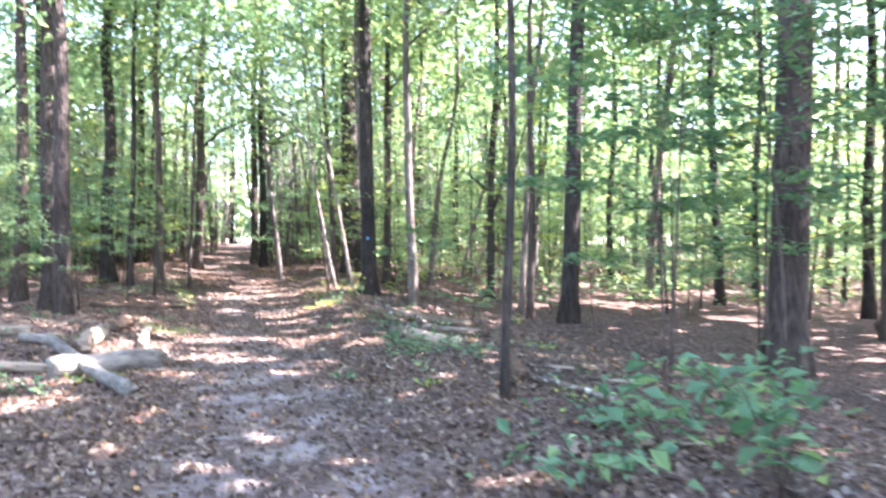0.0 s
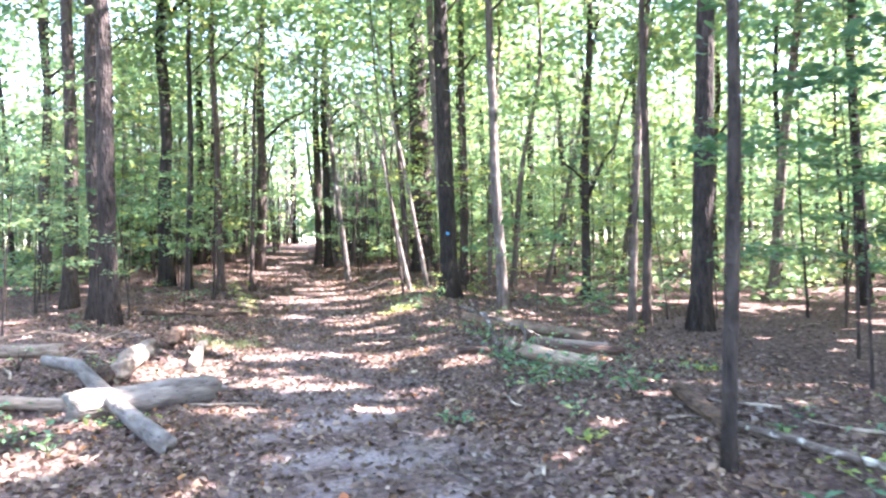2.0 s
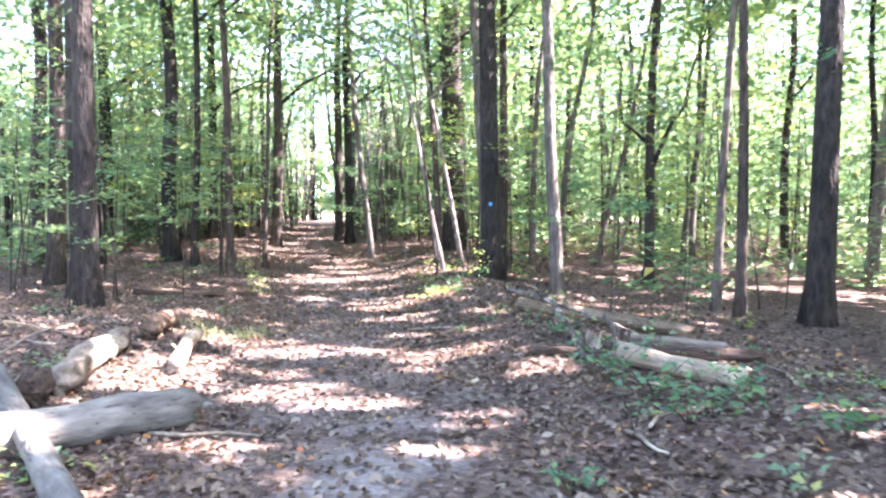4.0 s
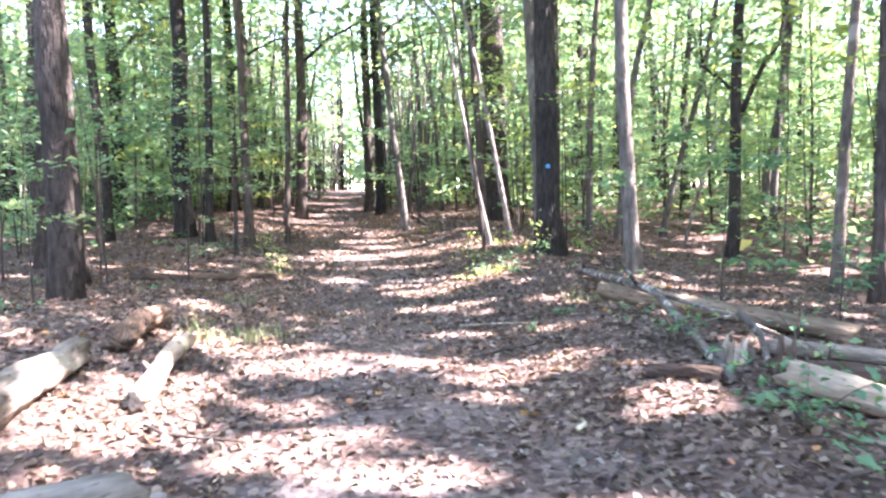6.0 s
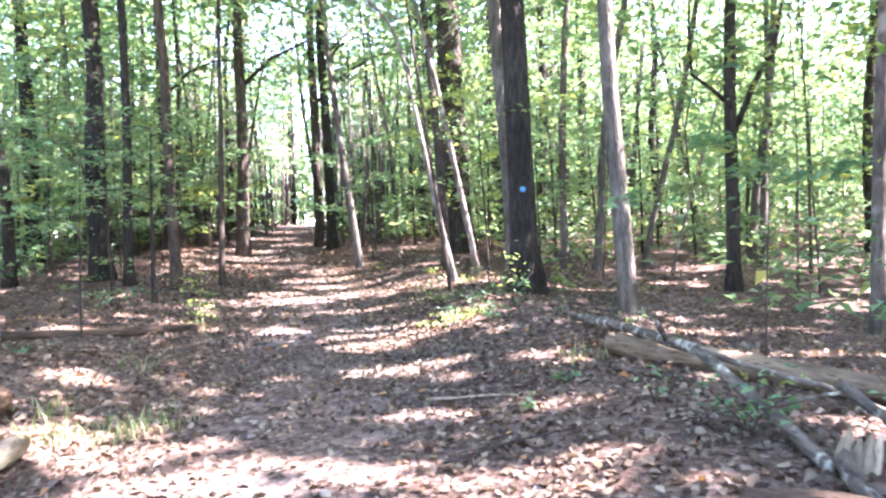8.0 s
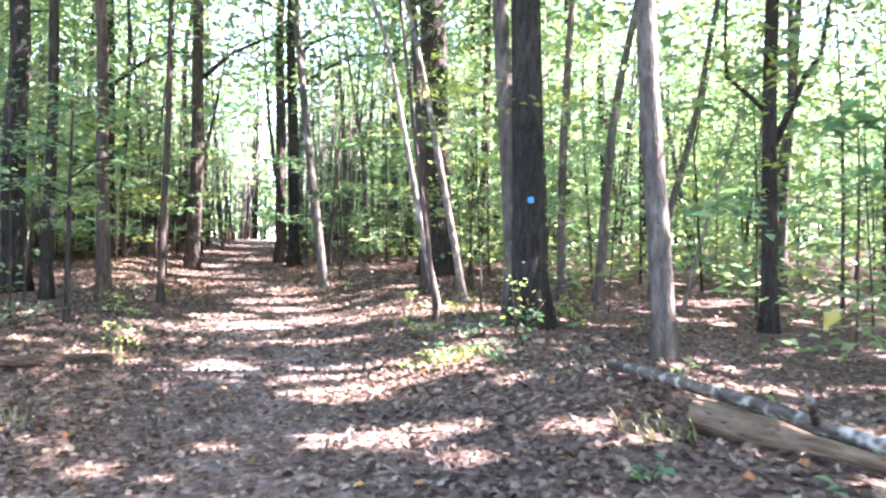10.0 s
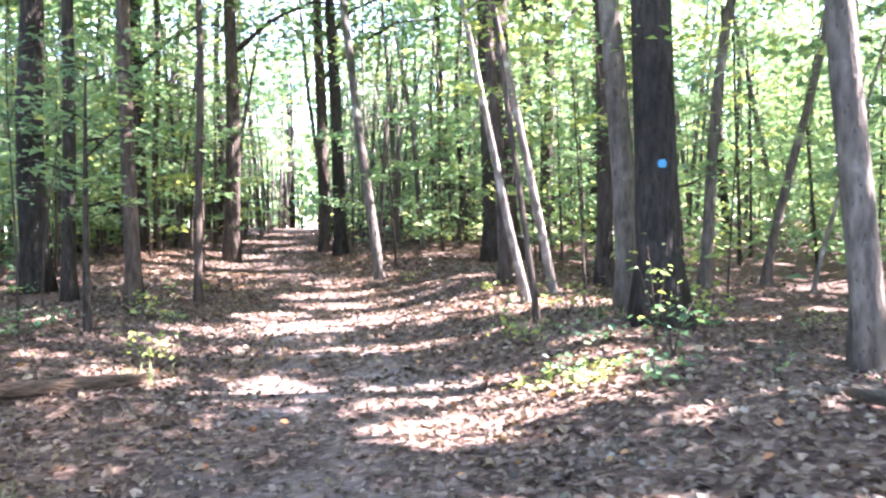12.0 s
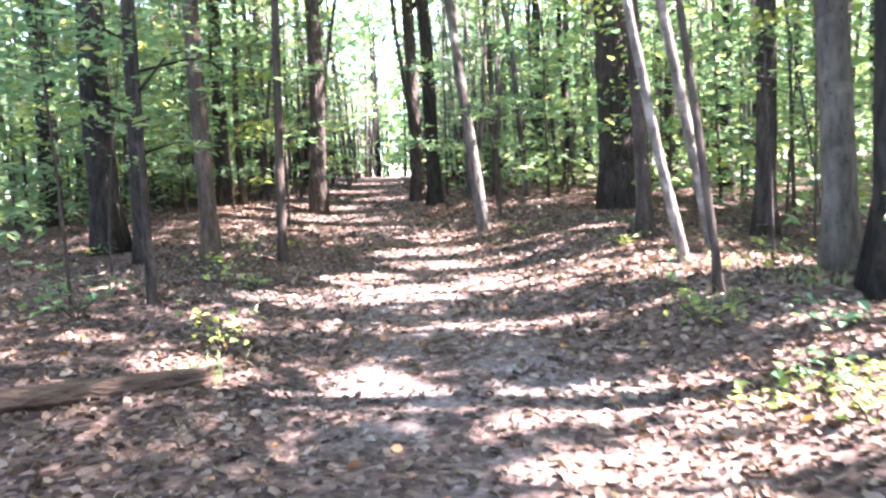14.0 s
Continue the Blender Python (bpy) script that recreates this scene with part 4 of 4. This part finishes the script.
# ---- seedlings and sticks over the forest floor ----
rng = np.random.default_rng(77)
for i in range(60):
    y = rng.uniform(6, 25)
    d = rng.choice([-1, 1]) * rng.uniform(1.7, 6)
    x = along(LINE, y, 1, 0) + d
    plant(x, y, float(rng.uniform(0.12, 0.4)), int(rng.integers(10, 34)), leaf=(SHRUB, UNDER, YELLOW)[int(rng.integers(0, 3))], size=0.065, spread=float(rng.uniform(0.12, 0.3)), stems=3, label="small leafy seedling poking through dead leaves", name="seedling")


def stick(x, y, length, turn, r):
    """A fallen stick: crooked, with a side twig."""
    z = rough_z(x, y)
    ob = new("stick")
    ob.location = (x, y, z)
    tagged(ob, "bare grey-brown stick lying on dead leaves", "stick", "sticks on the ground")
    d = Vector((math.cos(turn), math.sin(turn), 0))
    s = Vector((-d.y, d.x, 0))
    line = [d * length * u + s * 0.05 * math.sin(u * 5 + turn * 3) + Vector((0, 0, rough_z(x + d.x * length * u, y + d.y * length * u) - z + r + 0.02)) for u in (-0.5, -0.2, 0.1, 0.35, 0.5)]
    part("stem", tube_mesh("stem", [tube(line, [r, r * 0.95, r * 0.8, r * 0.6, r * 0.4], 6, 0.15, 0, turn)], DEAD if r > 0.013 else TWIG), ob)
    p = line[2]
    part("twig", tube_mesh("twig", [tube([p, p + d * length * 0.12 + s * length * 0.14 + Vector((0, 0, 0.03)), p + d * length * 0.2 + s * length * 0.26 + Vector((0, 0, 0.05))], [r * 0.6, r * 0.4, r * 0.2], 5)], TWIG), ob)


for i in range(70):
    y = rng.uniform(4, 24)
    d = rng.normal() * 3.2
    x = along(LINE, y, 1, 0) + d + (1.0 if d > 0 else -1.0)
    stick(x, y, float(rng.uniform(0.25, 0.85)), float(rng.uniform(0, 6.28)), float(rng.uniform(0.006, 0.018)))


# the tangle of lichened boughs beside the long log, and thin boughs on the woodpile
log([(-0.42, 12.75, 0.24), (-0.36, 12.35, 0.18), (-0.38, 12.0, 0.04)], 0.07, LICHEN, "crooked lichen-spotted bough in the tangle of fallen wood", "fallen_branch", 10, 0.25, 0.6)
log([(-0.74, 12.0, 0.08), (-0.8, 11.7, 0.07), (-0.76, 11.45, 0.03)], 0.09, LICHEN, "short lichen-spotted bough end", "fallen_branch", 10, 0.3, 0.7)
log([(-1.0, 13.7, 0.26), (-0.45, 12.9, 0.2), (0.1, 12.3, 0.05)], 0.05, LICHEN, "thin lichen-spotted bough in the tangle of fallen wood", "fallen_branch", 8, 0.2, 0.5)
log([(-7.4, 9.6, 0.35), (-6.6, 10.3, 0.42), (-5.9, 10.9, 0.2)], 0.025, DEAD, "thin bare bough poking out of the woodpile", "fallen_branch", 6, 0.1, 0.5)
log([(-5.7, 9.3, 0.2), (-5.6, 9.9, 0.42), (-5.4, 10.4, 0.55)], 0.03, DEAD, "thin bare bough poking out of the woodpile", "fallen_branch", 6, 0.1, 0.5)
log([(-5.0, 9.0, 0.1), (-5.15, 9.3, 0.14), (-5.3, 9.55, 0.1)], 0.24, ROT, "crumbling brown rotten log chunk", wobble=0.4)
log([(-4.9, 8.3, 0.06), (-5.6, 8.15, 0.08), (-6.3, 7.9, 0.06)], 0.13, DEAD, "pale split log piece under the woodpile", wobble=0.3)

for x, y, h, n in [(5.6, 11.6, 6.5, 1200), (6.8, 13.0, 7.0, 1200), (4.3, 12.2, 5.5, 1000), (3.6, 10.4, 3.2, 500), (7.6, 15.0, 6.5, 1000)]:
    sapling(x, y, h, n, size=0.125, spread=1.9, from_h=0.9, dia=0.05, leaf=SHRUB, label="young shade tree with broad dark green leaf sprays")

log([(-0.3, 12.3, 0.07), (0.25, 12.2, 0.08), (0.8, 12.05, 0.07)], 0.13, DEAD, "pale barkless log piece in the tangle of fallen wood", wobble=0.25)

# level leaf sprays that hang in front of the trunks
rng = np.random.default_rng(505)
for i in range(34):
    side = -1 if i % 3 else 1
    y = float(rng.uniform(15, 28))
    x = along(LINE, y, 1, 0) + side * float(rng.uniform(3.4, 8.5))
    if min((x - a) ** 2 + (y - b) ** 2 for a, b in placed) < 0.5:
        continue
    h = float(rng.uniform(3.2, 6.2))
    sapling(x, y, h, int(170 + 80 * h), leaf=YELLOW if i % 6 == 0 else UNDER, lean=(rng.normal() * 0.05, rng.normal() * 0.04), size=0.105, spread=1.5, from_h=1.5, dia=0.035, seed=i * 1.9 + 4)

for x, y, n in [(-3.45, 17.95, 34), (-3.15, 18.1, 40), (-2.85, 18.05, 30), (-3.0, 17.8, 24)]:
    plant(x, y, 0.14, n, leaf=YELLOW, size=0.06, spread=0.26, stems=4, label="low sunlit yellow-green seedlings on the bank", name="seedling")


def splintered_wood(x, y, height, width, mat, label, turn, lean):
    """A torn piece of trunk: a ring of splinters of uneven height round a hollow."""
    rng = np.random.default_rng(int(abs(x * 97 + y * 31)))
    ob = new("broken_stump")
    ob.matrix_basis = Matrix.Translation((x, y, rough_z(x, y))) @ Euler((0, lean, turn)).to_matrix().to_4x4()
    tagged(ob, label, "stump")
    n = 9
    for k in range(n):
        a = 2 * math.pi * k / n + rng.random() * 0.3
        h = height * (0.35 + 0.65 * rng.random())
        p = Vector((math.cos(a), math.sin(a), 0)) * width * 0.36
        line = [p + Vector((0, 0, -0.06)), p * 1.08 + Vector((0, 0, h * 0.5)), p * (0.9 + 0.4 * rng.random()) + Vector((0, 0, h))]
        part("splinter", tube_mesh("splinter", [tube(line, [width * 0.2, width * 0.15, width * 0.03], 6, 0.35, 0, k + x, jag=0.5)], mat), ob)
    return ob


splintered_wood(-0.62, 12.1, 0.22, 0.2, DEAD, "pale splintered stump in the tangle of fallen wood", 0.4, 0.25)
splintered_wood(-0.35, 11.75, 0.34, 0.16, ROT, "dark torn wedge of rotten wood in the tangle", 1.2, 0.5)
